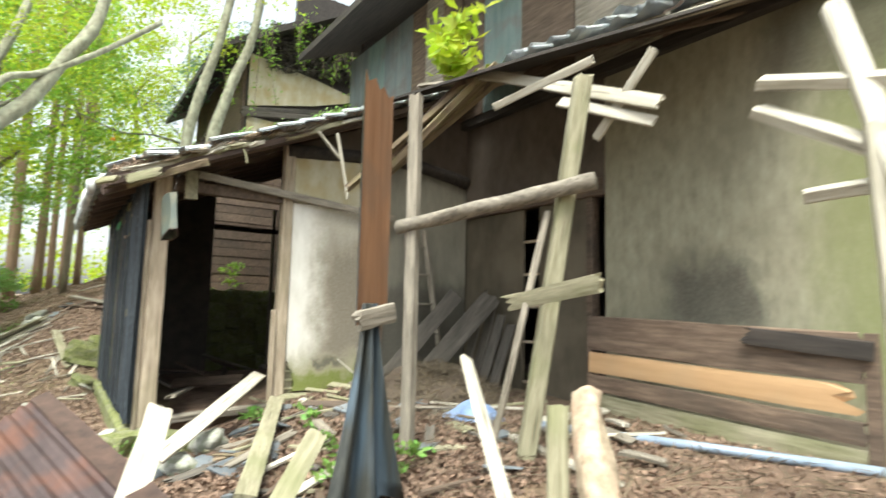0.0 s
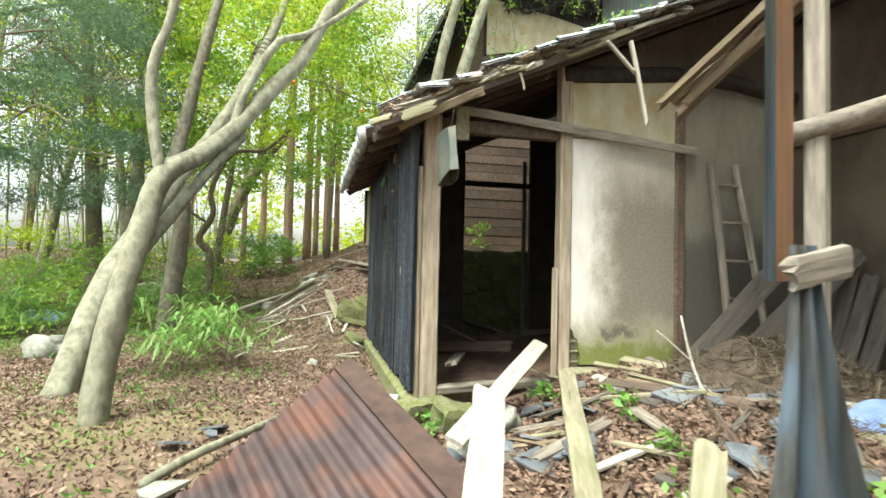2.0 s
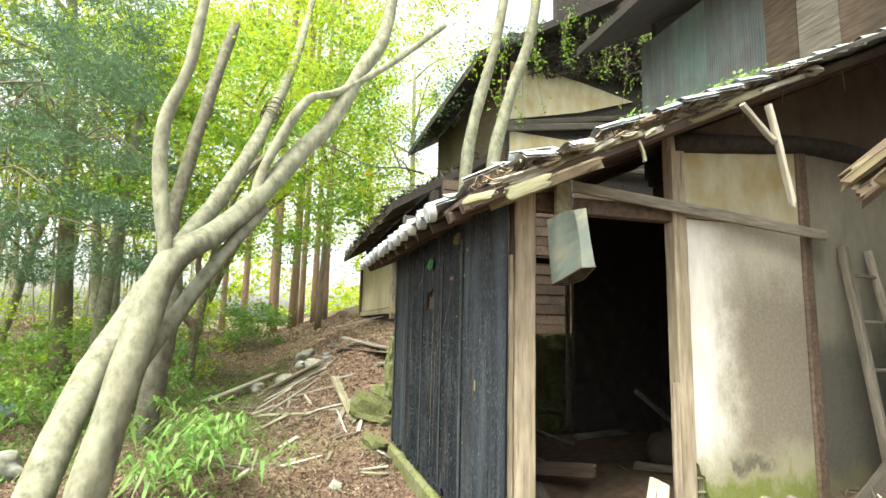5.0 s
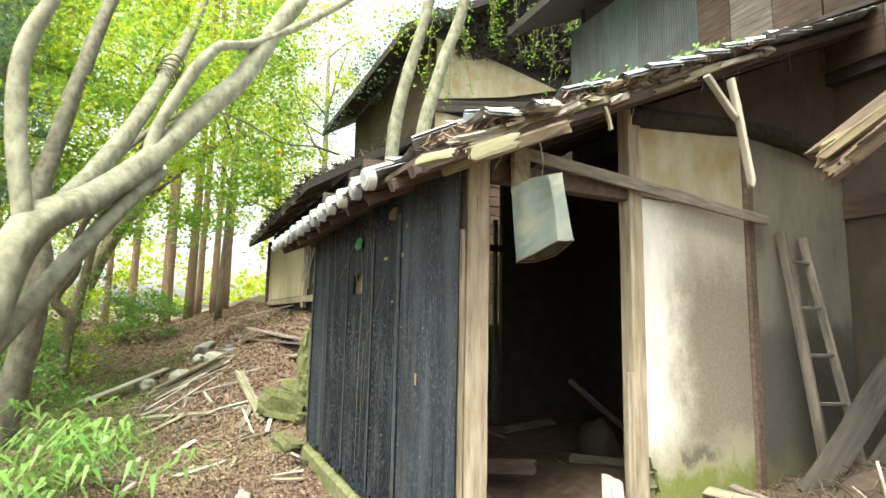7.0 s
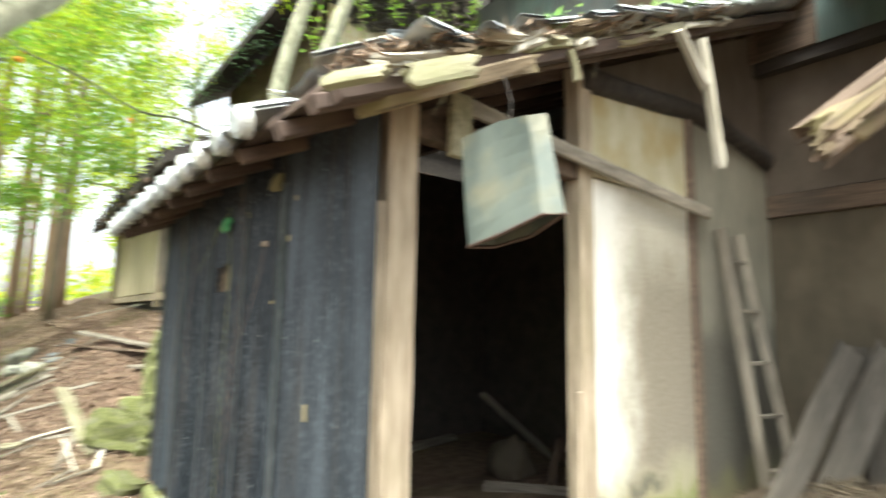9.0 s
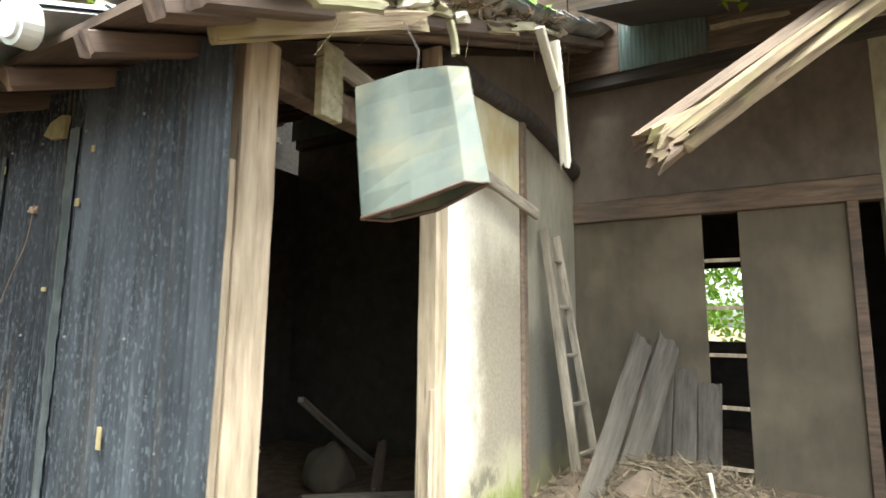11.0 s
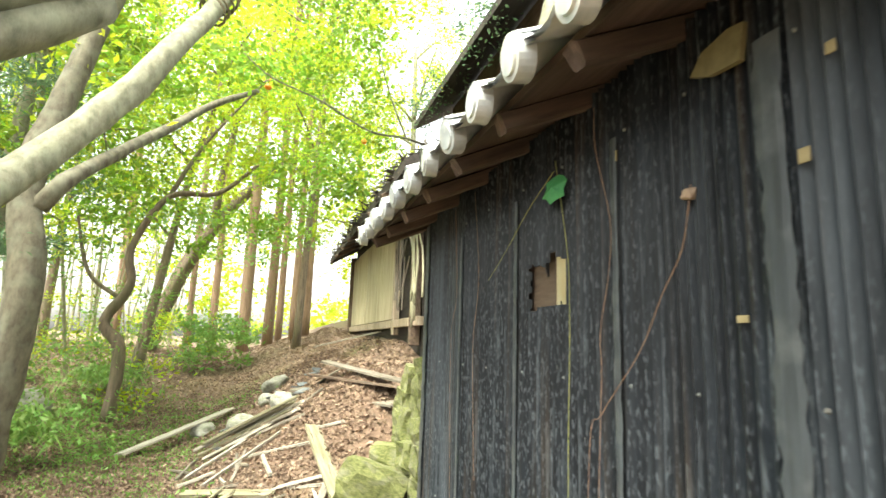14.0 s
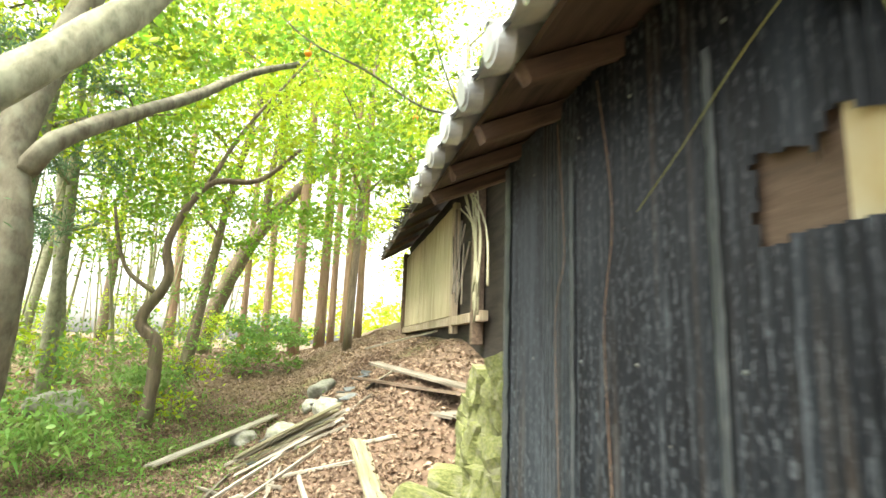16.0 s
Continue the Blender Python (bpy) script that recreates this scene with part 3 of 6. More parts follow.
part("white_panel", bm, STAINED_SHADED, shack, "white plaster panel stained brown and green, shade painted in towards its right, broken at its foot")
boxed("upper_panel", (WX - 0.07, 2.075, 2.43), (WX - 0.008, 3.112, 3.04), PLASTER_YELLOW, shack, 0.004, "yellow-stained plaster panel")
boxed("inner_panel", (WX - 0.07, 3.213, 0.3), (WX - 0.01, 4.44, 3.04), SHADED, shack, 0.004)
bm = bmesh.new()
vs = [bm.verts.new((x, y, z)) for x in (WX - 0.07, WX - 0.02) for y, z in ((2.075, 3.045), (4.44, 3.045), (4.44, roof_z(4.44) - 0.08), (2.075, roof_z(2.075) - 0.08))]
for q in ((0, 1, 2, 3), (7, 6, 5, 4), (0, 4, 5, 1), (1, 5, 6, 2), (2, 6, 7, 3), (3, 7, 4, 0)):
    bm.faces.new([vs[i] for i in q])
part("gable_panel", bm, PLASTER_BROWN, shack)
plank("slanting_batten", (WX + 0.05, 1.1, 2.56), (WX + 0.06, 3.3, 2.37), 0.075, 0.035, WOOD_GREY, shack, 90, (0, 0.02))
boxed("foundation", (FAR, 0.6, -0.05), (WX, 0.72, 0.2), MOSS, shack, 0.02, "mossy stone footing")
# the black wall: sheets side by side
edges = [WX + 0.03, -6.34, -6.9, -7.6, -8.3, FAR]
for k, (a, b) in enumerate(zip(edges, edges[1:])):
    hole = (-7.37 - b, 1.64, 0.15, 0.1) if b < -7.37 < a else None
    bmc = corrugated(a - b + 0.03, 2.25, rows=180 if hole else 10, seed=k, torn=0.12, hole=hole)
    # The end sheets take the lighter copy, for brighter light there.
    sheet = part("wall_sheet", bmc, LIT_METAL if k in (0, 4) else BLACK_METAL, shack, "blue-grey corrugated sheet, brighter light put into its colour" if k in (0, 4) else "black-painted corrugated sheet", m=Matrix.Translation((b, WY - 0.004 * (k % 2), 0.22)))
    for j in range(6):
        nail = bmesh.new()
        bmesh.ops.create_cone(nail, cap_ends=True, segments=8, radius1=0.006, radius2=0.003, depth=0.006, matrix=Matrix.Rotation(radians(90), 4, "X"))
        part("nail", nail, GREY_SHEET, sheet, m=Matrix.Translation((0.045 + 0.036 * (j % 2) * round((a - b) / 0.08), -0.013, 0.55 + 0.75 * (j // 2))))
    if k:
        w = 0.022 if k > 1 else 0.045
        part("sheet_lap", ragged_strip(w * 1.4, 2.02 - 0.03 * k, 40 + k), LAP, shack, "worn grey lap between sheets", m=Matrix.Translation((a - w * 0.4, WY - 0.021, 0.3)))
part("sheet_lap", ragged_strip(0.075, 2.1, 50), LAP, shack, "worn grey lap at the wall's end", m=Matrix.Translation((FAR + 0.05, WY - 0.021, 0.3)))
boxed("wall_backing", (FAR, 0.68, 0.22), (WX - 0.12, 0.7, 2.45), WOOD_BROWN, shack, 0.002)
boxed("plaster_patch", (-7.335, 0.671, 1.7), (-7.19, 0.677, 2.03), PLASTER_YELLOW, shack, 0.001)
# inside: walls whose dark colour stands for the unlit shed, floor
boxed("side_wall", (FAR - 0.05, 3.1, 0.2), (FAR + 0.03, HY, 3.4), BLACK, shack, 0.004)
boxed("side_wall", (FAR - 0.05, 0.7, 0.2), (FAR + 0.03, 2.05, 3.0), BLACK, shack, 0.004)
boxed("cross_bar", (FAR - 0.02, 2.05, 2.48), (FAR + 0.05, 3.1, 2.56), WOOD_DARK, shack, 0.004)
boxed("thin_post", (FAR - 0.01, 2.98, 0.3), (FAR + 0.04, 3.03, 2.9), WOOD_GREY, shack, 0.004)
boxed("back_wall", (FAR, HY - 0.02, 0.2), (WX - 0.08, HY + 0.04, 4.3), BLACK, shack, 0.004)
boxed("shed_floor", (FAR, 0.72, 0.02), (WX - 0.12, HY - 0.03, 0.24), SOIL, shack, 0.004)

# ---- the lean-to roof ----
roof = tagged(new("roof"), "lean-to roof of grey clay tiles, broken along its edge", "roof", kind="structure")
RX0, RX1 = -9.5, -5.2
bm = bmesh.new()
for y0, y1 in ((0.34, HY - 0.02),):
    vs = [bm.verts.new((x, y, roof_z(y) + dz)) for dz in (0.0, 0.03) for x, y in ((RX0, y0), (RX1 - 0.1, y0), (RX1 - 0.1, y1), (RX0, y1))]
    for q in ((0, 3, 2, 1), (4, 5, 6, 7), (0, 1, 5, 4), (1, 2, 6, 5), (2, 3, 7, 6), (3, 0, 4, 7)):
        bm.faces.new([vs[i] for i in q])
part("roof_boarding", bm, EAVE_WOOD, roof)
for i in range(10):
    x = RX0 + 0.15 + i * 0.455
    plank("rafter", (x, 0.32, roof_z(0.32) - 0.04), (x, HY - 0.05, roof_z(HY - 0.05) - 0.04), 0.06, 0.07, EAVE_WOOD, roof)
PITCH, EXPO = 0.295, 0.235
tile_bm = bmesh.new()
prof = [(-0.15, 0.012), (-0.11, 0.0), (-0.06, -0.012), (0.0, -0.01), (0.05, 0.012), (0.085, 0.04), (0.12, 0.052), (0.155, 0.03)]
for dz in (0.0, -0.016):
    rows_ = [[tile_bm.verts.new((x, y, z + dz + 0.008 * (1 if y > 0 else 0))) for x, z in prof] for y in (-0.14, 0.14)]
    for i in range(len(prof) - 1):
        q = (rows_[0][i], rows_[0][i + 1], rows_[1][i + 1], rows_[1][i])
        tile_bm.faces.new(q if dz == 0 else q[::-1])
tile_me = mesh_from(tile_bm, "tile")
tile_me.materials.append(TILE)
tile_me.polygons.foreach_set("use_smooth", [True] * len(tile_me.polygons))
end_bm = bmesh.new()
bmesh.ops.create_cone(end_bm, cap_ends=True, segments=24, radius1=0.068, radius2=0.064, depth=0.05, matrix=Matrix.Rotation(radians(90), 4, "X"))
bmesh.ops.create_cone(end_bm, cap_ends=True, segments=24, radius1=0.05, radius2=0.046, depth=0.01, matrix=Matrix.Translation((0, -0.028, 0)) @ Matrix.Rotation(radians(90), 4, "X"))
end_me = mesh_from(end_bm, "eave_disc")
end_me.materials.append(TILE)
rng = random.Random(4)
tilt = math.degrees(math.atan(0.455))
for i in range(15):
    x = RX1 - 0.05 - PITCH * (i + 0.5)
    for j in range(17):
        y = 0.36 + EXPO * j
        if i == 0 and j < 5 or (i == 1 and j < 2):
            continue
        part("tile", tile_me, TILE, roof, m=pose(x + rng.uniform(-0.01, 0.01), y, roof_z(y) + 0.065 + rng.uniform(-0.004, 0.006), tilt - 4 + rng.uniform(-2, 2), rng.uniform(-2, 2), rng.uniform(-2, 2)))
    if i > 1:
        part("eave_disc", end_me, TILE, roof, m=pose(x + 0.11, 0.245 + rng.uniform(-0.01, 0.01), roof_z(0.2) + 0.075, 8 + rng.uniform(-6, 6), 0, rng.uniform(-8, 8)))

# ---- the house ----
house = thing("house", "two-storey derelict farmhouse with mud walls and patched metal cladding", "house")
boxed("front_wall", (-3.35, HY, 0.1), (4.0, HY + 0.15, 4.4), FRONT, house, 0.004, "beige mud-plaster wall with dark and green stains")
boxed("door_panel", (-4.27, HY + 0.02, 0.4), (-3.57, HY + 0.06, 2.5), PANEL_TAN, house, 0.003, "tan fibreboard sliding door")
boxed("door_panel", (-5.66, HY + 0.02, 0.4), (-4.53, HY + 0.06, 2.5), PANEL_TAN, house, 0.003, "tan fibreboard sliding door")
boxed("head_beam", (-5.68, HY - 0.03, 2.5), (-3.35, HY + 0.1, 2.68), WOOD_BROWN, house, 0.008)
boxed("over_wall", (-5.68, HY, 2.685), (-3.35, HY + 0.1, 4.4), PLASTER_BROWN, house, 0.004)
for z in (0.5, 0.95, 1.35, 1.72, 2.1):
    boxed("lattice_bar", (-4.53, HY + 0.03, z), (-4.27, HY + 0.05, z + 0.03), WOOD_POST, house, 0.002)
boxed("jamb", (-3.57, HY - 0.02, 0.3), (-3.5, HY + 0.1, 2.5), WOOD_BROWN, house, 0.004)
# Room walls behind the slit, their dark colour standing for shade.
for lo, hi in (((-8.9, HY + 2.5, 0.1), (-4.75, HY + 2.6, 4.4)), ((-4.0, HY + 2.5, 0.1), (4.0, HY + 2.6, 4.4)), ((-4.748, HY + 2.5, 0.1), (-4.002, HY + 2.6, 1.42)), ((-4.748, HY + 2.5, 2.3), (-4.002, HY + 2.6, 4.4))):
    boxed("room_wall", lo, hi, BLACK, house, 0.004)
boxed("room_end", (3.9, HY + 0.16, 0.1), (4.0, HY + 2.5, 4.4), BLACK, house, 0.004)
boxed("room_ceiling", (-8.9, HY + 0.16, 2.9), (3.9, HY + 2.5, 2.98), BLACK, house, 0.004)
boxed("end_wall", (-9.05, HY + 0.05, 0.1), (-8.95, 9.0, 7.4), WOOD_DARK, house, 0.004)
# cladding of the upper storey
ux = [-9.05, -8.35, -7.75, -6.85, -6.45, -6.0, -5.55, -5.1, -4.4, -3.6, -2.6, -1.4, 0.5, 4.0]
umat = [GREY_SHEET, TEAL_SHEET, GREY_SHEET, WOOD_BROWN, WOOD_GREY, WOOD_BROWN, WOOD_BROWN, TEAL_SHEET, WOOD_BROWN, WOOD_GREY, WOOD_BROWN, GREY_SHEET, WOOD_BROWN]
for k, (a, b) in enumerate(zip(ux, ux[1:])):
    if umat[k] in (GREY_SHEET, TEAL_SHEET):
        part("cladding_sheet", corrugated(b - a + 0.02, 2.1, rows=6, seed=20 + k, depth=0.006), umat[k], house, m=Matrix.Translation((a, HY - 0.15, 3.8)))
    else:
        boxed("cladding_board", (a + 0.005, HY - 0.16 - 0.006 * (k % 3), 3.8), (b - 0.005, HY - 0.135, 5.9), umat[k], house, 0.004)
boxed("upper_wall", (-9.0, HY - 0.13, 3.7), (4.0, HY - 0.02, 5.9), WOOD_DARK, house, 0.004)
bm = bmesh.new()
vs = [bm.verts.new(p) for p in ((-9.4, 3.4, 5.78), (4.3, 3.4, 5.78), (4.3, 7.0, 7.5), (-9.4, 7.0, 7.5), (-9.4, 3.4, 5.9), (4.3, 3.4, 5.9), (4.3, 7.0, 7.65), (-9.4, 7.0, 7.65))]
for q in ((0, 3, 2, 1), (4, 5, 6, 7), (0, 1, 5, 4), (1, 2, 6, 5), (2, 3, 7, 6), (3, 0, 4, 7)):
    bm.faces.new([vs[i] for i in q])
part("upper_roof", bm, WOOD_DARK, house, "dark overhanging eaves")

# ---- the rear house ----
rear = thing("rear_house", "overgrown ruined house with bare bamboo lattice and pale boards", "house")
boxed("gable_wall", (-11.15, 2.95, 1.3), (-11.0, 8.0, 7.0), WOOD_DARK, rear, 0.004)
boxed("gable_top", (-11.14, 3.9, 7.0), (-11.0, 8.0, 8.2), WOOD_DARK, rear, 0.004)
for outline in (((2.96, 5.3), (4.4, 5.62), (5.5, 5.98), (4.4, 6.2), (3.6, 6.33), (2.96, 6.4)), ((2.96, 4.55), (4.6, 4.75), (4.6, 5.02), (2.96, 5.08))):
    bm = bmesh.new()
    lo, hi = ([bm.verts.new((x, y, z)) for y, z in outline] for x in (-10.995, -10.965))
    bm.faces.new(hi)
    for i in range(len(lo)):
        bm.faces.new((lo[i], lo[(i + 1) % len(lo)], hi[(i + 1) % len(lo)], hi[i]))
    bmesh.ops.recalc_face_normals(bm, faces=bm.faces)
    part("gable_plaster", bm, PLASTER_YELLOW, rear, "pale flaking plaster")
for z0, z1, w in ((5.1, 5.55, 0.12), (5.18, 5.72, 0.1), (4.5, 4.6, 0.1)):
    plank("gable_rail", (-10.93, 2.8, z0), (-10.93, 5.9, z1), w, 0.05, WOOD_DIM, rear, 90, (0.1, 0.1))
for k in range(16):
    z = 1.35 + 0.17 * k
    boxed("siding_board", (-10.99, 1.75, z), (-10.95 + 0.01 * (k % 2), 5.0, z + 0.16), WOOD_BROWN, rear, 0.004)
boxed("siding_back", (-11.1, 1.75, 1.2), (-11.0, 2.95, 4.1), WOOD_DARK, rear, 0.004)
boxed("upper_side", (-15.7, 2.9, 4.6), (-11.15, 3.0, 6.5), WOOD_BROWN, rear, 0.004)
bm = bmesh.new()
for pts in (((-16.2, 2.2, 6.1), (-10.5, 2.2, 6.1), (-10.5, 5.2, 7.9), (-16.2, 5.2, 7.9)), ((-19.5, 0.95, 3.55), (-11.3, 0.95, 3.55), (-11.3, 2.95, 4.75), (-19.5, 2.95, 4.75))):
    lo = [bm.verts.new(p) for p in pts]
    hi = [bm.verts.new((p[0], p[1], p[2] + 0.14)) for p in pts]
    bm.faces.new(lo[::-1])
    bm.faces.new(hi)
    for i in range(4):
        bm.faces.new((lo[i], lo[(i + 1) % 4], hi[(i + 1) % 4], hi[i]))
part("rear_roof", bm, WOOD_DARK, rear)
gr = np.random.default_rng(89)
dp = np.stack([gr.uniform(-19.4, -11.4, 1500), gr.uniform(0.9, 2.6, 1500), np.zeros(1500)], 1)
dp[:, 2] = 3.55 + 0.6 * (dp[:, 1] - 0.95) + 0.15 + np.abs(gr.normal(0, 0.05, 1500))
part("roof_litter", leaves_mesh("roof_litter", dp, 0.3, gr, 0.12, 0.0), WOOD_DIM, rear, "rotten thatch and sticks on the roof")
for k in range(26):
    x = -19.2 + 0.3 * k
    plank("roof_batten", (x, 0.9 + 0.04 * (k % 3), 3.6), (x + 0.05, 2.6, 4.62), 0.24, 0.03, (WOOD_DIM, WOOD_BROWN, WOOD_DARK)[k % 3], rear, 0, (0.08, 0.0))
# Where no board covers it, this dark wall stands for an unlit opening.
boxed("lower_wall", (-19.3, 1.6, 1.3), (-11.05, 1.7, 3.9), WOOD_DARK, rear, 0.004)
CREAM = material("cream_board", (0.4, 0.34, 0.22), (0.64, 0.57, 0.41), 18, (1, 1, 0.1), 0.85, bump=0.4, stain=(0.3, 0.24, 0.14), stain_scale=3, stain_stretch=(1, 1, 0.2), obrand=0.12)
for a, b, dy in ((-19.1, -18.3, 0.02), (-18.26, -17.0, 0.0), (-16.96, -15.7, 0.01), (-15.66, -14.1, 0.0)):
    boxed("pale_board", (a, 1.5 + dy, 2.0), (b, 1.54, 3.6), CREAM, rear, 0.006)
for x in (-19.15, -12.75):
    boxed("rear_upright", (x - 0.06, 1.44, 1.6), (x + 0.06, 1.58, 3.7), WOOD_BROWN, rear, 0.01)

# ---- loose timber and debris by the shed ----
boxed("door_prop", (WX + 0.012, 1.885, 0.32), (WX + 0.03, 1.935, 1.27), WOOD_POST, shack, 0.003)
for k in range(5):
    boxed("wattle", (WX - 0.05, 2.085 + k * 0.017, 0.4), (WX - 0.04, 2.092 + k * 0.017, 0.7), BAMBOO, shack, 0.001)
for k in range(3):
    boxed("wattle", (WX - 0.038, 2.078, 0.44 + k * 0.09), (WX - 0.03, 2.17, 0.455 + k * 0.09), BAMBOO, shack, 0.001)
boxed("moss_block", (WX - 0.12, 0.7, 0.05), (WX + 0.14, 0.98, 0.2), MOSS, shack, 0.05)
boxed("ground_sill", (WX - 0.05, 2.0, 0.3), (WX + 0.16, 4.3, 0.4), WOOD_MOSSY, shack, 0.02)

can = thing("tin_can", "dented square tin can hung on a wire from the eave", "can", (-4.95, 0.8, 2.03))
bm = bmesh.new()
foot = ((-0.14, -0.045, -0.175), (0.02, -0.05, -0.15), (0.165, -0.035, -0.11), (0.21, 0.015, -0.105), (0.04, 0.05, -0.15), (-0.1, 0.035, -0.17))
head = ((-0.165, -0.06, 0.195), (0.0, -0.05, 0.21), (0.12, -0.05, 0.195), (0.155, 0.0, 0.205), (0.05, 0.025, 0.22), (-0.13, 0.02, 0.205))
rings = []
for j in range(7):
    u = j / 6
    dent = 0.01 * math.sin(3.1 * u)
    rings.append([bm.verts.new(Vector(a).lerp(Vector(b), u) + Vector((0, dent if i in (1, 2) else -0.3 * dent, 0))) for i, (a, b) in enumerate(zip(foot, head))])
for a, b in zip(rings, rings[1:]):
    for i in range(6):
        bm.faces.new((a[i], a[(i + 1) % 6], b[(i + 1) % 6], b[i]))
bm.faces.new(rings[-1])
bmesh.ops.bevel(bm, geom=[e for e in bm.edges if not e.is_boundary and e.calc_face_angle(0) > 0.5], offset=0.007, segments=2, affect="EDGES")
part("can_body", bm, TIN, can)
rim = tube(bmesh.new(), [Vector(q) for q in foot] + [Vector(foot[0])], [0.006] * 7, 6, cap=False)
part("bottom_rim", rim, RUST_DARK, can, "rusted folded rim", True)
part("wire", tube(bmesh.new(), [(0.0, 0, 0.2), (-0.01, 0.02, 0.3), (-0.08, 0.05, 0.42)], [0.002] * 3, 5), WOOD_DARK, can)
boxed("roof_lath_stub", (-5.5, 0.98, 2.3), (-5.46, 1.09, 2.58), WOOD_MOSSY, shack, 0.004)

plank("leaning_plank", (-4.35, 0.72, 0.22), (-5.66, 1.84, 0.6), 0.13, 0.03, WOOD_PALE, None, 20, (0, 0.02), "bleached bare plank propped on the door sill")
plank("upright_plank", (-2.45, 0.26, 0.2), (-3.2, 0.55, 0.78), 0.125, 0.03, WOOD_PALE, None, 30, (0, 0.01), "bleached white plank leaning over a rusty sheet")
plank("short_plank", (-2.35, 0.78, 0.25), (-2.95, 1.34, 0.62), 0.11, 0.03, WOOD_MOSSY, None, 25, (0, 0.04), "pale mossy plank with a split end")
plank("ground_plank", (-3.3, 1.05, 0.2), (-5.28, 1.9, 0.42), 0.13, 0.035, WOOD_MOSSY, None, 10, (0, 0.01), "mossy plank lying on the litter")
plank("white_batten", (-1.1, 1.22, 0.5), (-2.08, 1.73, 1.1), 0.075, 0.028, WOOD_PALE, None, 40, (0, 0), "clean white-weathered batten standing askew")
plank("thin_lath", (-2.5, 2.2, 0.3), (-2.33, 2.56, 1.98), 0.045, 0.02, WOOD_GREY, None, 30, (0, 0.02), "thin grey lath leaning on a post")

pp = thing("porch_frame", "leaning grey porch posts joined by a crooked log rail", "porch frame")
plank("porch_post", (-2.48, 2.46, 0.15), (-2.18, 2.74, 2.88), 0.125, 0.11, WOOD_MOSSY, pp, 15, (0, 0.06), warp=0.01)
plank("porch_post", (-3.19, 2.1, 0.3), (-3.19, 2.08, 2.9), 0.085, 0.075, WOOD_GREY, pp, 20, (0, 0.03))
limb_bm = limb(bmesh.new(), [(-3.28, 2.02, 1.9), (-2.85, 2.24, 1.99), (-2.5, 2.42, 2.05), (-2.02, 2.64, 2.13)], 0.055, 0.05, 9, 4, 0.4)
part("log_rail", limb_bm, WOOD_GREY, pp, "grey debarked log", True)
plank("stub_board", (-1.74, 2.36, 1.5), (-2.66, 2.46, 1.37), 0.1, 0.025, WOOD_MOSSY, pp, 80, (0.05, 0.22))
plank("stub_board", (-2.68, 1.66, 1.31), (-2.7, 1.4, 1.25), 0.11, 0.04, WOOD_GREY, pp, 80, (0, 0.06))
for a, b, w in (((-3.5, 2.9, 3.38), (-1.74, 2.9, 2.6), 0.09), ((-2.27, 2.95, 3.08), (-3.15, 2.8, 2.95), 0.06), ((-1.77, 2.9, 2.95), (-2.27, 2.95, 2.5), 0.06), ((-2.5, 2.85, 2.82), (-1.8, 2.95, 2.5), 0.07)):
    plank("brace", a, b, w, 0.03, WOOD_PALE, pp, 70, (0.02, 0.02))

# a rusted sheet-metal strip hanging on the post, flared and grey at its foot
strip = thing("metal_strip", "long rusted sheet-metal flashing, orange above and grey-green below", "metal sheet")
for nm, ang, ln, mt, lab in (("orange_leaf", 127, 0.44, RUST_ORANGE, "orange-rusted sheet"), ("grey_leaf", 146, 0.2, SKIRT, "blue-grey sheet")):
    bm = bmesh.new()
    d = Vector((math.cos(radians(ang)), math.sin(radians(ang)), 0))
    rows_ = []
    for j in range(16):
        z = 2.78 - 1.55 * j / 15
        rows_.append([bm.verts.new(Vector((-2.8, 1.47, z - 0.05 * (k % 2) * (j == 0))) + d * (ln * k / 6) + Vector((0, 0.008 * math.sin(k * 2.1 + z), 0))) for k in range(7)])
    for a, b in zip(rows_, rows_[1:]):
        for i in range(6):
            bm.faces.new((a[i], a[i + 1], b[i + 1], b[i]))
    part(nm, bm, mt, strip, lab, True)
bm = bmesh.new()
rows_ = []
for j in range(14):
    u = j / 13
    z = 1.36 - 1.16 * u
    half = 0.045 + 0.2 * u ** 1.5
    rows_.append([bm.verts.new((-2.75 + 0.055 * math.sin(k * 1.15) * (0.5 + u) + 0.12 * u, 1.53 - 0.06 * u + half * (k / 6 - 1), z + 0.1 * (k / 12) * (j == 13))) for k in range(13)])
for a, b in zip(rows_, rows_[1:]):
    for i in range(12):
        bm.faces.new((a[i], a[i + 1], b[i + 1], b[i]))
part("lower_strip", bm, SKIRT, strip, "grey-green crumpled sheet", True)

# the rusty corrugated sheet in front
cs = thing("corrugated_sheet", "rusty purple-brown corrugated iron sheet tipped on the rubble", "metal sheet")
bm = bmesh.new()
A, B, C = Vector((-3.72, -0.02, 0.78)), Vector((-2.45, 0.5, 0.36)), Vector((-2.9, -0.95, 0.2))
eu, ev = (B - A), (C - A)
nn = eu.cross(ev).normalized()
rows_ = []
for i in range(81):
    u = i / 80
    off = nn * (0.011 * math.sin(u * 2 * math.pi * 17))
    rows_.append([bm.verts.new(A + eu * v + ev * u + off * 1.0) for v in [k / 6 for k in range(7)]])
for a, b in zip(rows_, rows_[1:]):
    for i in range(6):
        bm.faces.new((a[i], a[i + 1], b[i + 1], b[i]))
part("sheet_face", bm, RUST_SHEET, cs, smooth=True)
fold = bmesh.new()
q = [fold.verts.new(p) for p in (A + Vector((0, 0, 0.0)), B, B + Vector((-0.1, 0.12, 0.03)), A + Vector((-0.07, 0.08, 0.03)))]
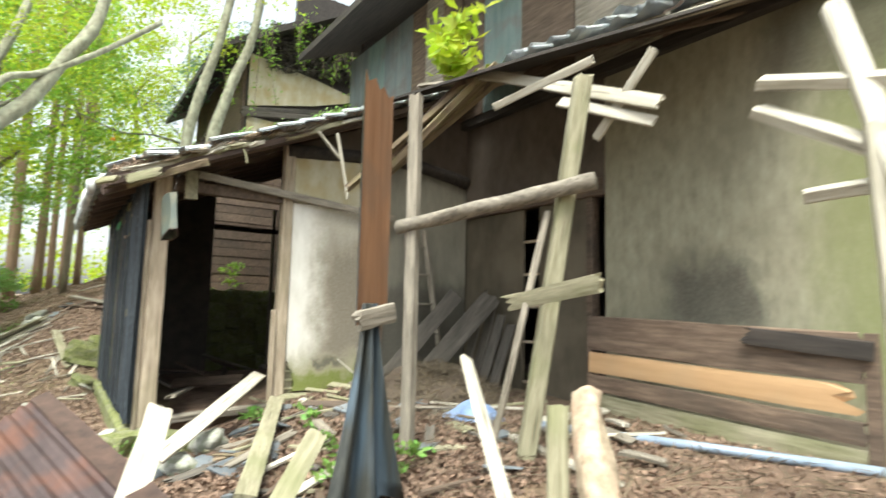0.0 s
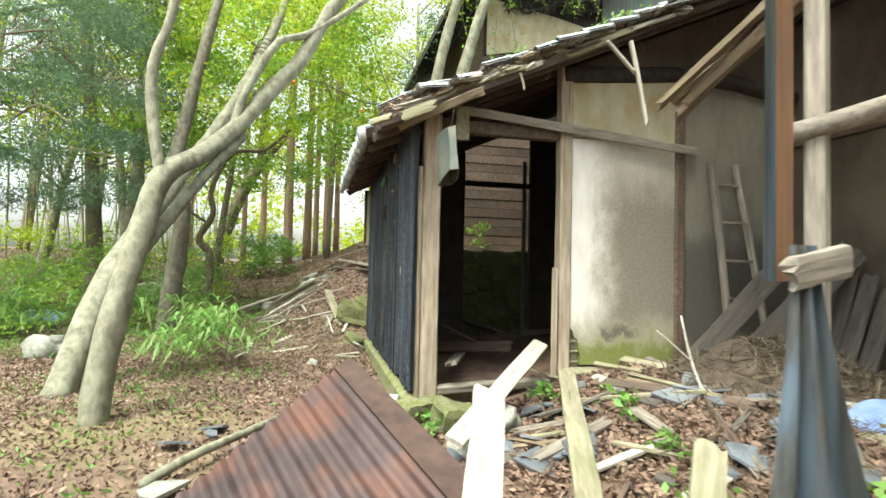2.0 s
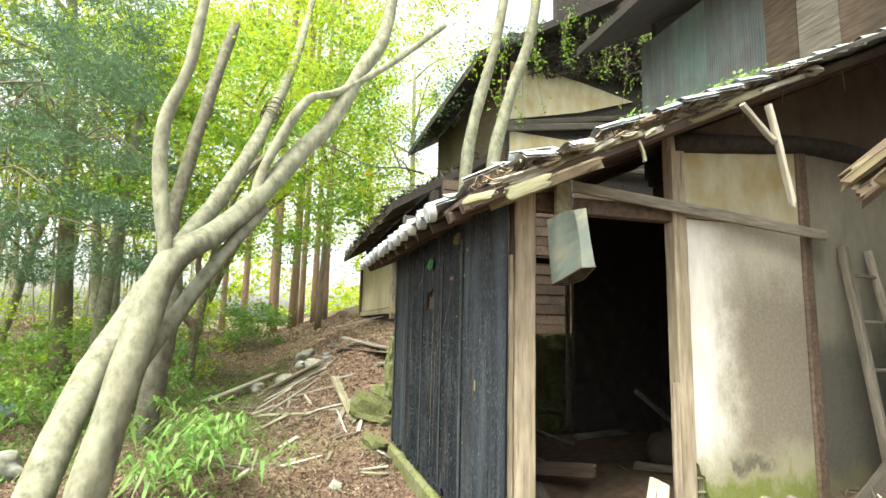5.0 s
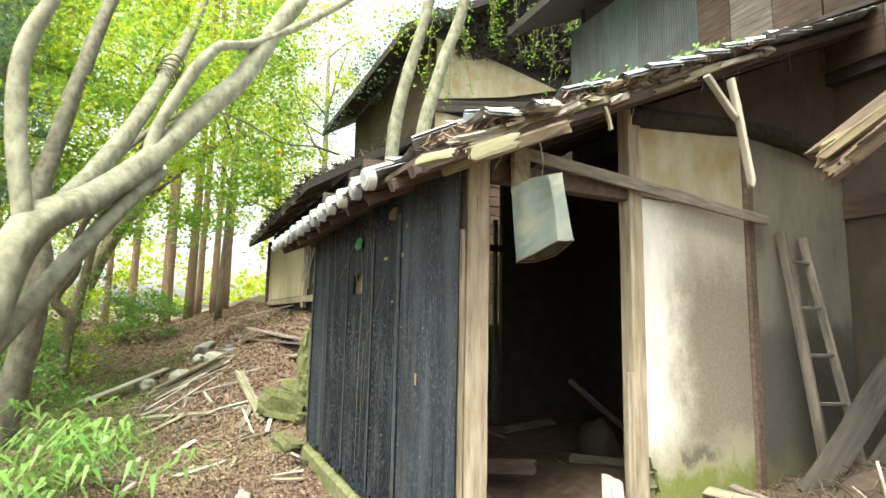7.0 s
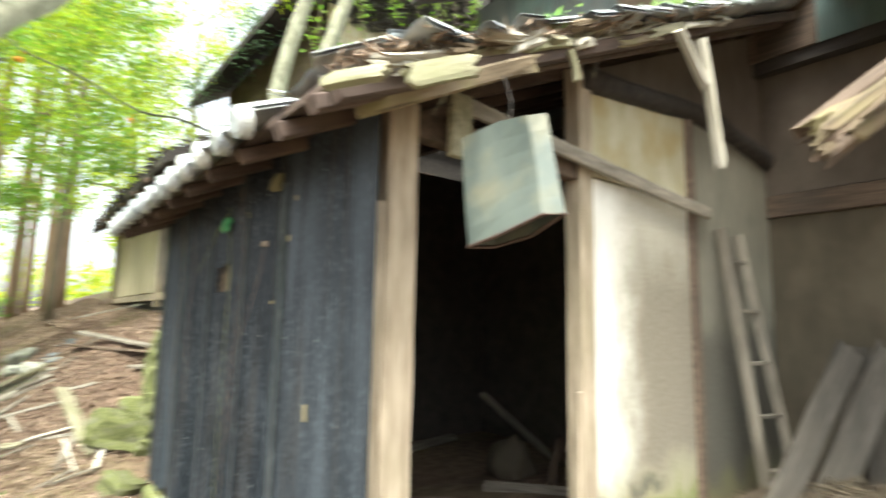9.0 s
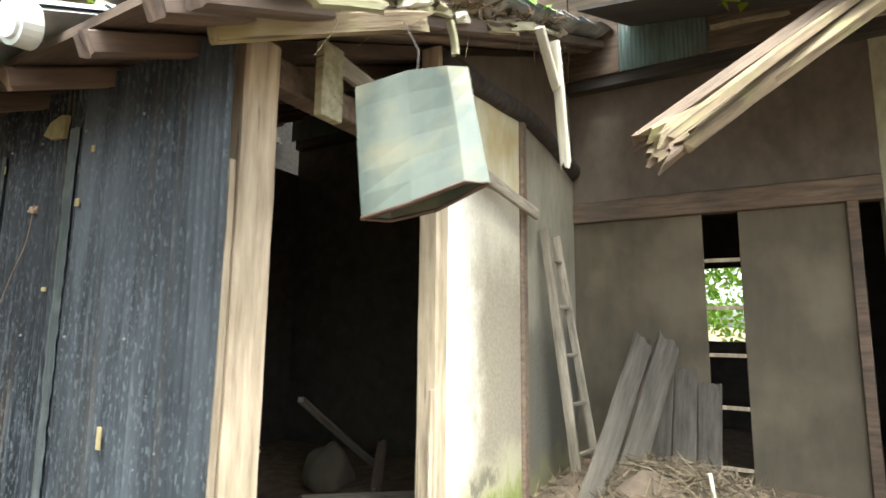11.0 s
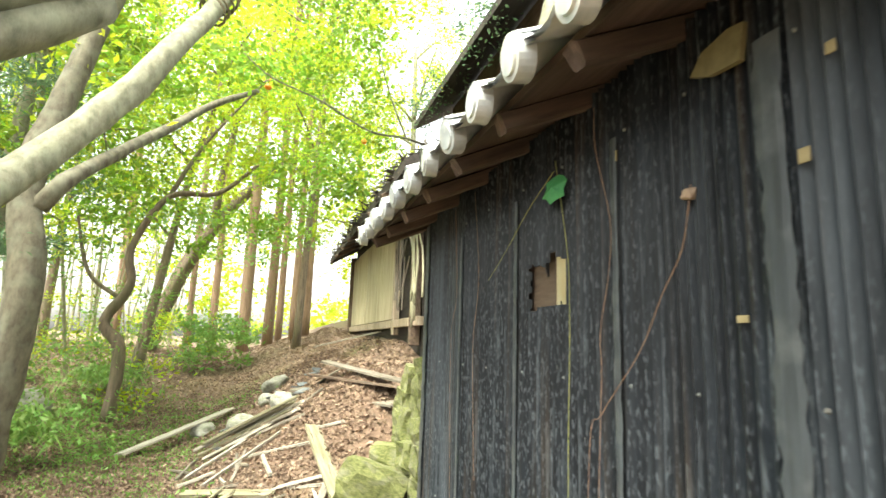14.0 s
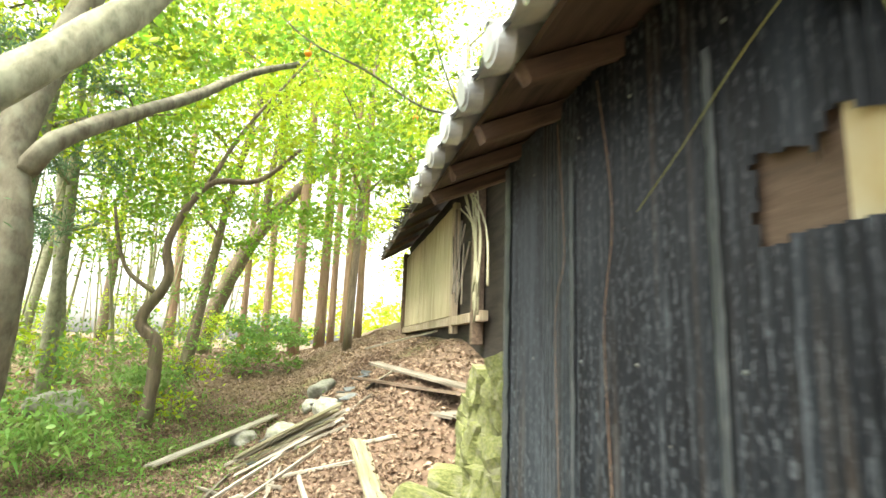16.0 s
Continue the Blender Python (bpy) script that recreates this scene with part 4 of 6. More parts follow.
fold.faces.new(q)
r = bmesh.ops.extrude_face_region(fold, geom=fold.faces[:])
bmesh.ops.translate(fold, verts=[g for g in r["geom"] if isinstance(g, bmesh.types.BMVert)], vec=(0.012, 0.0, 0.012))
part("folded_edge", fold, RUST_DARK, cs, "dark rusted folded edge")

# ladder, leaning boards, heap in the corner
lad = thing("ladder", "grey wooden ladder leaning on the plaster wall", "ladder")
plank("rail", (-5.32, 3.52, 0.45), (-5.52, 3.45, 2.3), 0.07, 0.04, WOOD_GREY, lad, 70)
plank("rail", (-5.28, 3.9, 0.45), (-5.52, 3.72, 2.28), 0.06, 0.04, WOOD_GREY, lad, 70)
for k in range(5):
    u = 0.12 + k * 0.19
    a = Vector((-5.32, 3.52, 0.45)).lerp(Vector((-5.52, 3.45, 2.3)), u)
    b = Vector((-5.28, 3.9, 0.45)).lerp(Vector((-5.52, 3.72, 2.28)), u)
    plank("rung", a, b, 0.035, 0.025, WOOD_GREY, lad)
plank("leaning_board", (-5.12, 2.95, 0.5), (-4.9, 3.8, 1.5), 0.17, 0.03, WOOD_DIM, None, 75, (0.02, 0.05), "broad grey board leaning in the corner")
plank("leaning_board", (-5.0, 3.35, 0.5), (-4.78, 4.25, 1.5), 0.22, 0.03, WOOD_DIM, None, 70, (0.02, 0.08), "broad grey board leaning in the corner")
stack = thing("board_stack", "upright grey boards stood against the wall, darkened in colour for shade", "boards")
for k in range(4):
    plank("board", (-5.05 + 0.17 * k, 3.98 + 0.03 * (k % 2), 0.42), (-5.0 + 0.16 * k, 4.3, 1.5 - 0.11 * k), 0.15, 0.025, WOOD_DIM, stack, 0, (0.01, 0.04))

rngn = np.random.default_rng(5)


def straw_heap(name, label, c, sx, sy, h, n, size, mat):
    pts = rngn.normal(size=(n, 3)) * np.array([sx, sy, 0]) + np.array([c[0], c[1], 0])
    d = ((pts[:, 0] - c[0]) / (sx * 2)) ** 2 + ((pts[:, 1] - c[1]) / (sy * 2)) ** 2
    gz = np.array([ground_z(p[0], p[1]) for p in pts])
    pts[:, 2] = gz + h * np.clip(1 - d, 0, 1) * rngn.uniform(0.3, 1.0, n) + 0.02
    me = leaves_mesh(name, pts, size, rngn, aspect=0.045, droop=0.0, fold=0.03)
    return tagged(part(name, me, mat), label, "heap", kind="stuff")


def mound(name, label, c, sx, sy, h, mat, seed=0):
    bm = bmesh.new()
    bmesh.ops.create_grid(bm, x_segments=22, y_segments=22, size=1)
    for v in bm.verts:
        r = v.co.xy.length
        x, y = c[0] + v.co.x * sx, c[1] + v.co.y * sy
        k = max(0.0, 1 - r * r)
        v.co = (x, y, ground_z(x, y) - 0.03 + h * k * (1 + 0.6 * noise.noise((x * 4, y * 4, seed))))
    return tagged(part(name, bm, mat, smooth=True), label, "heap")


mound("debris_mound", "heap of crumbled clay and rotten straw in the corner", (-4.75, 3.35), 0.85, 0.75, 0.3, RUBBLE, 2)
straw_heap("straw_heap", "rotten thatch straw on the rubble heap", (-4.7, 3.35), 0.42, 0.38, 0.32, 3200, 0.22, STRAW)
straw_heap("splinter_litter", "splinters and straw strewn before the house", (-3.6, 2.4), 1.0, 0.8, 0.06, 2200, 0.14, STRAW)

rd = random.Random(33)
for k in range(56):
    x, y = rd.uniform(-5.2, -2.3), rd.uniform(0.95, 3.1)
    a, ln = rd.uniform(0, 6.28), rd.uniform(0.12, 0.5)
    x2, y2 = x + ln * math.cos(a), min(y + ln * math.sin(a), 3.4)
    if x2 < -5.3 or y2 < 0.7:
        continue
    plank("broken_board", (x, y, ground_z(x, y) + 0.02), (x2, y2, ground_z(x2, y2) + rd.uniform(0.02, 0.1)), rd.uniform(0.025, 0.09), 0.018, (WOOD_DIM, ROTTEN, WOOD_BROWN, WOOD_GREY, WOOD_MOSSY)[k % 5], None, rd.uniform(-25, 25), (0.12, 0.12), ("dark grey", "rotten brown", "dark brown", "weathered grey", "pale mossy")[k % 5] + " splintered board lying in the rubble", "board", "boards in the rubble")
for k in range(26):
    x, y = rd.uniform(-11.2, -8.2), rd.uniform(-1.3, 0.35)
    a, ln = rd.gauss(2.6, 0.7), rd.uniform(0.15, 0.7)
    x2, y2 = x + ln * math.cos(a), min(y + ln * math.sin(a), 0.5)
    plank("broken_board", (x, y, ground_z(x, y) + 0.025), (x2, y2, ground_z(x2, y2) + rd.uniform(0.025, 0.07)), rd.uniform(0.02, 0.07), 0.016, (WOOD_GREY, WOOD_PALE, WOOD_MOSSY)[k % 3], None, rd.uniform(-20, 20), (0.1, 0.1), ("weathered grey", "bleached pale", "pale mossy")[k % 3] + " splintered board lying on the littered slope", "board", "boards on the slope")
twig = limb(bmesh.new(), [(-4.2, 2.42, 0.3), (-4.35, 2.36, 0.62), (-4.4, 2.3, 0.96)], 0.012, 0.007, 6, 3)
limb(twig, [(-4.36, 2.35, 0.66), (-4.38, 2.24, 0.76), (-4.42, 2.13, 0.86)], 0.008, 0.005, 5, 3)
tagged(part("dead_branch", twig, WOOD_PALE, smooth=True), "bare forked dead branch stuck in the litter", "branch")

# boards, pipe, log before the beige wall
panel = thing("broken_partition", "broken partition of grey planks and orange plywood against the wall", "partition")
for k, (z0, z1, z2, z3, mt) in enumerate(((0.98, 1.3, 0.96, 1.22, WOOD_BROWN), (0.78, 0.97, 0.73, 0.93, WOOD_ORANGE), (0.62, 0.77, 0.55, 0.72, WOOD_BROWN), (0.35, 0.61, 0.3, 0.54, WOOD_MOSSY))):
    plank("board", (-3.28, 4.1 + 0.02 * (k % 2), (z0 + z1) / 2), (-1.14, 4.1, (z2 + z3) / 2), z1 - z0 - 0.01, 0.025, mt, panel, 90, (0.0, 0.06 + 0.25 * (k == 1)))
plank("board", (-1.9, 4.05, 1.2), (-1.1, 4.05, 1.14), 0.12, 0.02, WOOD_DARK, panel, 90, (0.1, 0))
boxed("end_post", (-1.16, 4.08, 0.3), (-1.09, 4.14, 1.25), WOOD_BROWN, panel, 0.004)
pipe_bm = tube(bmesh.new(), [(-2.95, 3.15, 0.46), (-1.9, 3.6, 0.47), (-0.6, 4.2, 0.46)], [0.032] * 3, 14)
tube(pipe_bm, [(-2.98, 3.137, 0.46), (-2.9, 3.172, 0.46)], [0.038, 0.038], 14)
tagged(part("plastic_pipe", pipe_bm, PVC, smooth=True), "pale blue-grey plastic pipe lying on rubble", "pipe")
log = limb(bmesh.new(), [(-1.78, 2.25, 0.92), (-1.62, 2.1, 0.72), (-1.4, 1.95, 0.45), (-1.2, 1.8, 0.15)], 0.07, 0.085, 14, 6, 0.7)
tagged(part("bark_log", log, BARK_LOG, smooth=True), "log with peeling flaky bark propped on debris", "log")
plank("split_post", (-1.72, 2.0, 0.2), (-1.85, 2.13, 0.88), 0.1, 0.06, WOOD_MOSSY, None, 10, (0, 0.02), "short split post standing among debris")
sn = thing("dead_timbers", "bleached broken timbers hanging from the fallen roof", "timber")
for a, b, w in (((-1.06, 2.6, 2.42), (-0.4, 2.6, 2.22), 0.085), ((-1.08, 2.62, 2.3), (-0.55, 2.58, 1.95), 0.09), ((-0.77, 2.64, 2.68), (-0.5, 2.5, 1.7), 0.085), ((-0.9, 2.6, 1.85), (-0.5, 2.6, 1.87), 0.05), ((-0.6, 2.55, 2.1), (-0.5, 2.5, 0.2), 0.11)):
    plank("timber", a, b, w, 0.06, WOOD_PALE, sn, 30, (0.03, 0.03))
tarp = mound("blue_sheet", "crumpled blue plastic sheet among the rubble", (-3.55, 2.95), 0.38, 0.28, 0.16, TARP, 9)

# broken roof right of the shed: tiles on a sagging edge, rotten rafters
br = thing("broken_roof", "sagging broken remnant of the tiled lean-to roof", "roof")


def sag(x):
    return -0.13 * (x + 5.05)


for i in range(9):
    x = -4.05 + 0.3 * i
    for j in range(3):
        y = 3.55 + EXPO * j + 0.05 * (i % 2)
        if j == 0 and i in (0, 3):
            continue
        part("tile", tile_me, TILE, br, m=pose(x + rng.uniform(-0.02, 0.02), y, porch_roof_z(y) + 0.03 + sag(x) * (1 - 0.2 * j) + rng.uniform(-0.01, 0.02), tilt - 6 + rng.uniform(-4, 4), rng.uniform(-3, 3), rng.uniform(-5, 5)))
bm = bmesh.new()
outline = ((-5.0, 2.6), (-4.6, 2.45), (-2.7, 2.75), (-1.4, 3.5), (-1.4, 4.42), (-5.0, 4.42))
lo, hi = ([bm.verts.new((x, y, porch_roof_z(y) - 0.06 + dz + (sag(x) if x > -4.9 else 0))) for x, y in outline] for dz in (0, 0.025))
bm.faces.new(lo[::-1])
bm.faces.new(hi)
for i in range(6):
    bm.faces.new((lo[i], lo[(i + 1) % 6], hi[(i + 1) % 6], hi[i]))
bmesh.ops.triangulate(bm, faces=bm.faces[:])
part("sheathing", bm, WOOD_DARK, br, "rotten brown roof boarding")
for k in range(7):
    y = 3.4 + 0.13 * k
    plank("lath", (-4.2 + rng.uniform(-0.1, 0.3), y, porch_roof_z(y) - 0.12), (-1.3 + rng.uniform(-0.6, 0.3), y + rng.uniform(-0.1, 0.1), porch_roof_z(y) - 0.08 + sag(-1.4)), 0.06, 0.025, WOOD_PALE if k < 3 else WOOD_BROWN, br, rng.uniform(0, 40), (0.05, 0.25))
for k in range(9):
    dx = rng.uniform(-0.18, 0.18)
    a = Vector((-4.62 + dx, 2.1 + rng.uniform(0, 0.35), 2.34 + rng.uniform(-0.03, 0.14) + abs(dx) * 0.3))
    b = Vector((-3.5 + dx, 3.0 + rng.uniform(-0.2, 0.2), 3.35 + rng.uniform(-0.1, 0.12)))
    plank("rotten_rafter", a, b, rng.uniform(0.05, 0.11), rng.uniform(0.04, 0.08), ROTTEN if k % 3 else WOOD_BROWN, br, rng.uniform(0, 90), (0.16, 0.05))
plank("lath", (-4.3, 2.75, 3.2), (-3.9, 3.6, 3.62), 0.06, 0.03, ROTTEN, br, 10, (0.12, 0.05))
plank("hung_lath", (-5.05, 2.3, 3.1), (-5.04, 2.46, 2.42), 0.055, 0.03, WOOD_PALE, br, 15, (0, 0.08), "white splintered lath")
plank("hung_lath", (-5.06, 2.1, 3.08), (-5.05, 2.37, 2.84), 0.05, 0.025, WOOD_PALE, br, 15, (0, 0.06), "white splintered lath")
plank("ridge_pole", (-3.1, 3.1, 3.3), (-4.0, 2.6, 3.35), 0.05, 0.03, WOOD_GREY, br, 10, (0.1, 0.1))
# the verge: laths, fallen tiles, dirt
VX = -5.27
for k in range(40):
    y = 0.4 + 0.047 * k
    ln = rng.uniform(0.12, 0.42)
    dx = rng.uniform(-0.1, 0.1)
    plank("verge_lath", (VX + rng.uniform(-0.12, 0.1), y, roof_z(y) + 0.035 + rng.uniform(-0.03, 0.04)), (VX + dx, y + ln, roof_z(y + ln) + 0.03 + rng.uniform(-0.04, 0.05)), rng.uniform(0.02, 0.06), 0.018, (WOOD_PALE, ROTTEN, WOOD_PALE, WOOD_MOSSY, WOOD_GREY)[k % 5], roof, rng.uniform(-40, 40), (0.22, 0.22), warp=0.015)
for j in range(14):
    y = 1.85 + EXPO * j
    if y < 4.3:
        part("verge_tile", tile_me, TILE, roof, m=pose(VX - 0.02 + rng.uniform(-0.02, 0.02), y, roof_z(y) + 0.075 + rng.uniform(-0.005, 0.01), tilt - 9 + rng.uniform(-2, 2), 10 + rng.uniform(-4, 4), rng.uniform(-4, 4)))
plank("verge_board", (-5.03, 0.44, 2.315), (-5.0, 0.72, 2.44), 0.075, 0.03, WOOD_MOSSY, roof, 80, (0.04, 0.05), "pale split eave board")
plank("verge_board", (-5.2, 0.26, 2.3), (-5.02, 0.4, 2.33), 0.06, 0.03, WOOD_MOSSY, roof, 60, (0.05, 0.05))
for k in range(16):
    y = 0.5 + 0.155 * k
    ln = rng.uniform(0.18, 0.5)
    plank("split_lath", (VX + rng.uniform(0.0, 0.07), y, roof_z(y) + rng.uniform(-0.03, 0.03)), (VX + rng.uniform(0.0, 0.09), y + ln, roof_z(y + ln) + rng.uniform(-0.04, 0.02)), rng.uniform(0.03, 0.07), 0.02, (WOOD_PALE, WOOD_MOSSY, ROTTEN)[k % 3], roof, rng.uniform(40, 90), (0.15, 0.2), warp=0.02)
plank("verge_rafter", (-5.42, 0.5, 2.36), (-5.1, 1.14, 2.62), 0.085, 0.07, ROTTEN, roof, 20, (0.0, 0.2), "snapped rafter with a raw orange break")
for x, y, dz, rx, ry, rz in ((-5.3, 0.68, 0.1, -6, 8, 22), (-5.5, 0.8, 0.1, -10, -6, -14), (-5.3, 0.95, 0.085, 0, 8, 30), (-5.33, 1.22, 0.08, 4, -8, 12), (-5.38, 1.42, 0.08, -4, 6, -18), (-5.3, 1.66, 0.08, 4, 4, 8), (-5.62, 0.46, 0.06, -6, 6, 16), (-5.45, 0.5, 0.06, 2, -4, -25)):
    part("loose_tile", tile_me, TILE, roof, m=pose(x, y, roof_z(y) + dz, tilt - 6 + rx, ry, rz))
plank("hanging_stub", (-5.2, 1.42, 2.8), (-5.19, 1.46, 2.66), 0.035, 0.02, WOOD_MOSSY, roof, 10, (0, 0.02))
chaff = np.random.default_rng(71)
cp = np.stack([chaff.normal(VX - 0.03, 0.08, 900), chaff.uniform(0.35, 3.0, 900), np.zeros(900)], 1)
cp[:, 2] = [roof_z(p[1]) + 0.05 + abs(chaff.normal(0, 0.025)) for p in cp]
part("roof_chaff", leaves_mesh("roof_chaff", cp, 0.1, chaff, 0.12, 0.0), LITTER_LIGHT, roof, "splinters and dry needles")
for k in range(9):
    y = rng.uniform(0.5, 3.6)
    z = roof_z(y) - 0.02
    tw = limb(bmesh.new(), [(VX + 0.03, y, z), (VX + 0.03 + rng.uniform(-0.03, 0.03), y + rng.uniform(-0.04, 0.04), z - 0.07), (VX + 0.02, y + rng.uniform(-0.06, 0.06), z - rng.uniform(0.1, 0.2))], 0.003, 0.0012, 5, 3)
    part("hanging_twig", tw, ROTTEN, roof)
plank("verge_rafter", (VX - 0.1, 0.3, roof_z(0.3) - 0.05), (VX - 0.1, 4.3, roof_z(4.3) - 0.05), 0.08, 0.06, EAVE_WOOD, roof)

# inside the shed
for k in range(12):
    a = Vector((rng.uniform(-8.6, -6.4), rng.uniform(1.1, 3.2), 0.27 + rng.uniform(0, 0.12)))
    ang = rng.uniform(0, 6.28)
    ln = rng.uniform(0.7, 1.6)
    plank("fallen_board", a, a + Vector((math.cos(ang) * ln, math.sin(ang) * ln * 0.6, rng.uniform(0.0, 0.35))), rng.uniform(0.06, 0.14), 0.025, WOOD_GREY if k % 2 else WOOD_BROWN, None, rng.uniform(0, 60), (0.05, 0.05), "dusty fallen board on the shed floor", "board", "boards in the shed")
plank("leaning_stick", (-7.1, 3.7, 0.28), (-7.25, 2.78, 1.02), 0.07, 0.03, WOOD_GREY, None, 20, (0.02, 0.05), "dusty stick leaning inside the shed", "stick")
sack = stone_bm(3, 0.26)
for v in sack.verts:
    v.co.z *= 1.15
tagged(part("sack", sack, PANEL_TAN, smooth=True, m=pose(-7.2, 3.1, 0.42) @ Matrix.Scale(1.35, 4)), "dusty tan sack on the shed floor", "sack")

# ---- stones, slates, hillside planks ----
rs = random.Random(11)
stone_meshes = []
for k in range(6):
    me = mesh_from(stone_bm(k), "stone")
    me.polygons.foreach_set("use_smooth", [True] * len(me.polygons))
    stone_meshes.append(me)
def block_bm(seed):
    bm = bmesh.new()
    bmesh.ops.create_cube(bm, size=1)
    bmesh.ops.subdivide_edges(bm, edges=bm.edges[:], cuts=3, use_grid_fill=True)
    for v in bm.verts:
        p = v.co.copy()
        v.co = p * (1 - 0.22 * max(0, p.length - 0.55)) + Vector([0.16 * noise.noise(p * 1.9 + Vector((seed * 5.1 + 9 * k, k, 0))) for k in range(3)])
    return bm


rw = tagged(new("retaining_wall"), "mossy dry-stone retaining wall behind the shed", "wall", kind="structure")


def stones(parent, mat, place, n, s0, s1):
    for k in range(n):
        x, y, z = place(k)
        me = stone_meshes[rs.randrange(8)]
        s = rs.uniform(s0, s1)
        ob = new("stone", me)
        if not me.materials:
            me.materials.append(mat)
        ob.parent = parent
        ob.matrix_basis = pose(x, y, z, rs.uniform(-8, 8), rs.uniform(-8, 8), rs.choice((0, 90, 180, 270)) + rs.uniform(-12, 12)) @ Matrix.Diagonal((s * rs.uniform(0.75, 1.05), s * 0.8, s * rs.uniform(0.55, 0.75), 1))


for me in stone_meshes:
    me.materials.append(STONE)
plain_meshes = stone_meshes
stone_meshes = []
for k in range(8):
    me = mesh_from(block_bm(k), "stone")
    me.materials.append(MOSS)
    stone_meshes.append(me)
stones(rw, MOSS, lambda k: (-9.25 - 0.22 * (k % 7) + rs.uniform(-0.05, 0.05), 1.0 + rs.uniform(-0.04, 0.04), 0.3 + 0.2 * (k // 7)), 42, 0.3, 0.4)
stones(rw, MOSS, lambda k: (-9.75 + rs.uniform(-0.08, 0.08), 0.95 + 0.27 * (k % 13), 0.3 + 0.22 * (k // 13)), 78, 0.32, 0.42)
boxed("earth_fill", (-11.0, 0.95, 0.0), (-9.85, 4.6, 1.38), SOIL, rw, 0.03)
for x, y, s, mt in ((-10.3, 0.6, 0.46, 0), (-10.55, 0.85, 0.36, 0), (-10.1, 0.82, 0.22, 0), (-9.4, 0.5, 0.25, 0), (-5.35, 0.62, 0.26, 0), (-5.15, 0.95, 0.3, 0), (-4.9, 1.2, 0.28, 1), (-4.55, 0.9, 0.24, 1), (-6.3, 0.1, 0.1, 1), (-7.9, -0.1, 0.12, 1), (-13.6, -0.6, 0.3, 1), (-14.2, -0.3, 0.25, 1), (-13.2, -0.1, 0.3, 1), (-14.8, -1.2, 0.3, 1), (-15.5, -0.2, 0.35, 1), (-8.8, -3.3, 0.45, 1), (-16.5, -4.2, 0.7, 1)):
    ob = new("rock", plain_meshes[rs.randrange(6)] if mt else stone_meshes[rs.randrange(8)])
    ob.matrix_basis = pose(x, y, ground_z(x, y) + s * 0.2, rs.uniform(-15, 15), rs.uniform(-15, 15), rs.uniform(0, 360)) @ Matrix.Diagonal((s * 1.25, s, s * 0.75, 1))
    tagged(ob, "grey field stone half sunk in leaf litter" if mt else "mossy green boulder by the bank", "rock", "stones on the slope")
slate_bm = bmesh.new()
r = bmesh.ops.create_circle(slate_bm, cap_ends=True, segments=7, radius=0.12)
for v in slate_bm.verts:
    v.co *= rs.uniform(0.6, 1.2)
r = bmesh.ops.extrude_face_region(slate_bm, geom=slate_bm.faces[:])
bmesh.ops.translate(slate_bm, verts=[g for g in r["geom"] if isinstance(g, bmesh.types.BMVert)], vec=(0, 0, 0.014))
slate_me = mesh_from(slate_bm, "tile_shard")
slate_me.materials.append(SLATE)
slab_me = slate_me.copy()
slab_me.materials.clear()
slab_me.materials.append(STONE)
for k in range(60):
    if k < 42:
        x, y = rs.uniform(-5.2, -2.4), rs.uniform(0.7, 3.0)
    elif k < 48:
        x, y = rs.uniform(-5.4, -4.2), rs.uniform(-1.0, 0.3)
    else:
        x, y = rs.uniform(-14.5, -12.5), rs.uniform(-0.9, 0.4)
    ob = new("tile_shard", slate_me)
    s = rs.uniform(0.5, 1.3)
    ob.matrix_basis = pose(x, y, ground_z(x, y) + 0.035, rs.uniform(-22, 22), rs.uniform(-22, 22), rs.uniform(0, 360)) @ Matrix.Diagonal((s, s * rs.uniform(0.6, 1), 1, 1))
    tagged(ob, "broken blue-grey roof tile shard on the litter", "tile shard", "tile shards")


for x, y, s, rx, ry, rz in ((-3.9, -0.62, 1.7, 4, 3, 20), (-3.62, -0.42, 1.0, -8, 4, 70), (-4.25, -0.85, 1.1, 3, -6, 120), (-5.62, 0.5, 1.2, 28, 4, 10), (-8.75, 0.5, 1.2, 34, 0, 200)):
    ob = new("stone_slab", slab_me)
    ob.matrix_basis = pose(x, y, ground_z(x, y) + 0.045 + (0.04 if rx > 20 else 0), rx, ry, rz) @ Matrix.Diagonal((s, s * 0.75, 1.6, 1))
    tagged(ob, "flat grey-green stone slab on the litter", "stone", "stone slabs")


def ground_plank(x0, y0, x1, y1, w, mat, label, lift=0.03, up=0.0):
    return plank("fallen_plank", (x0, y0, ground_z(x0, y0) + lift), (x1, y1, ground_z(x1, y1) + lift + up), w, 0.03, mat, None, rs.uniform(-15, 15), (0.05, 0.08), label, "plank", "planks on the slope")


ground_plank(-11.45, 0.14, -10.15, 0.34, 0.15, WOOD_MOSSY, "short pale plank lying on the bank", 0.05)
ground_plank(-13.6, -2.04, -15.5, -0.85, 0.17, WOOD_PALE, "long grey board lying on the slope", 0.07)
for k in range(9):
    a, b = rs.uniform(-0.12, 0.12), rs.uniform(-0.15, 0.15)
    ground_plank(-12.6 + b, -1.0 + a + 0.3 * (k % 2), -12.1 + b, 0.0 + a, rs.uniform(0.03, 0.07), (WOOD_PALE, WOOD_GREY, WOOD_MOSSY)[k % 3], "splintered lath in a heap on the slope", 0.05 + 0.02 * k)
ground_plank(-11.3, -1.0, -10.6, -0.2, 0.1, WOOD_MOSSY, "broken mossy board on the slope", 0.05)
ground_plank(-13.2, 0.05, -11.2, 1.0, 0.22, WOOD_GREY, "broad splintered board down the bank", 0.1)
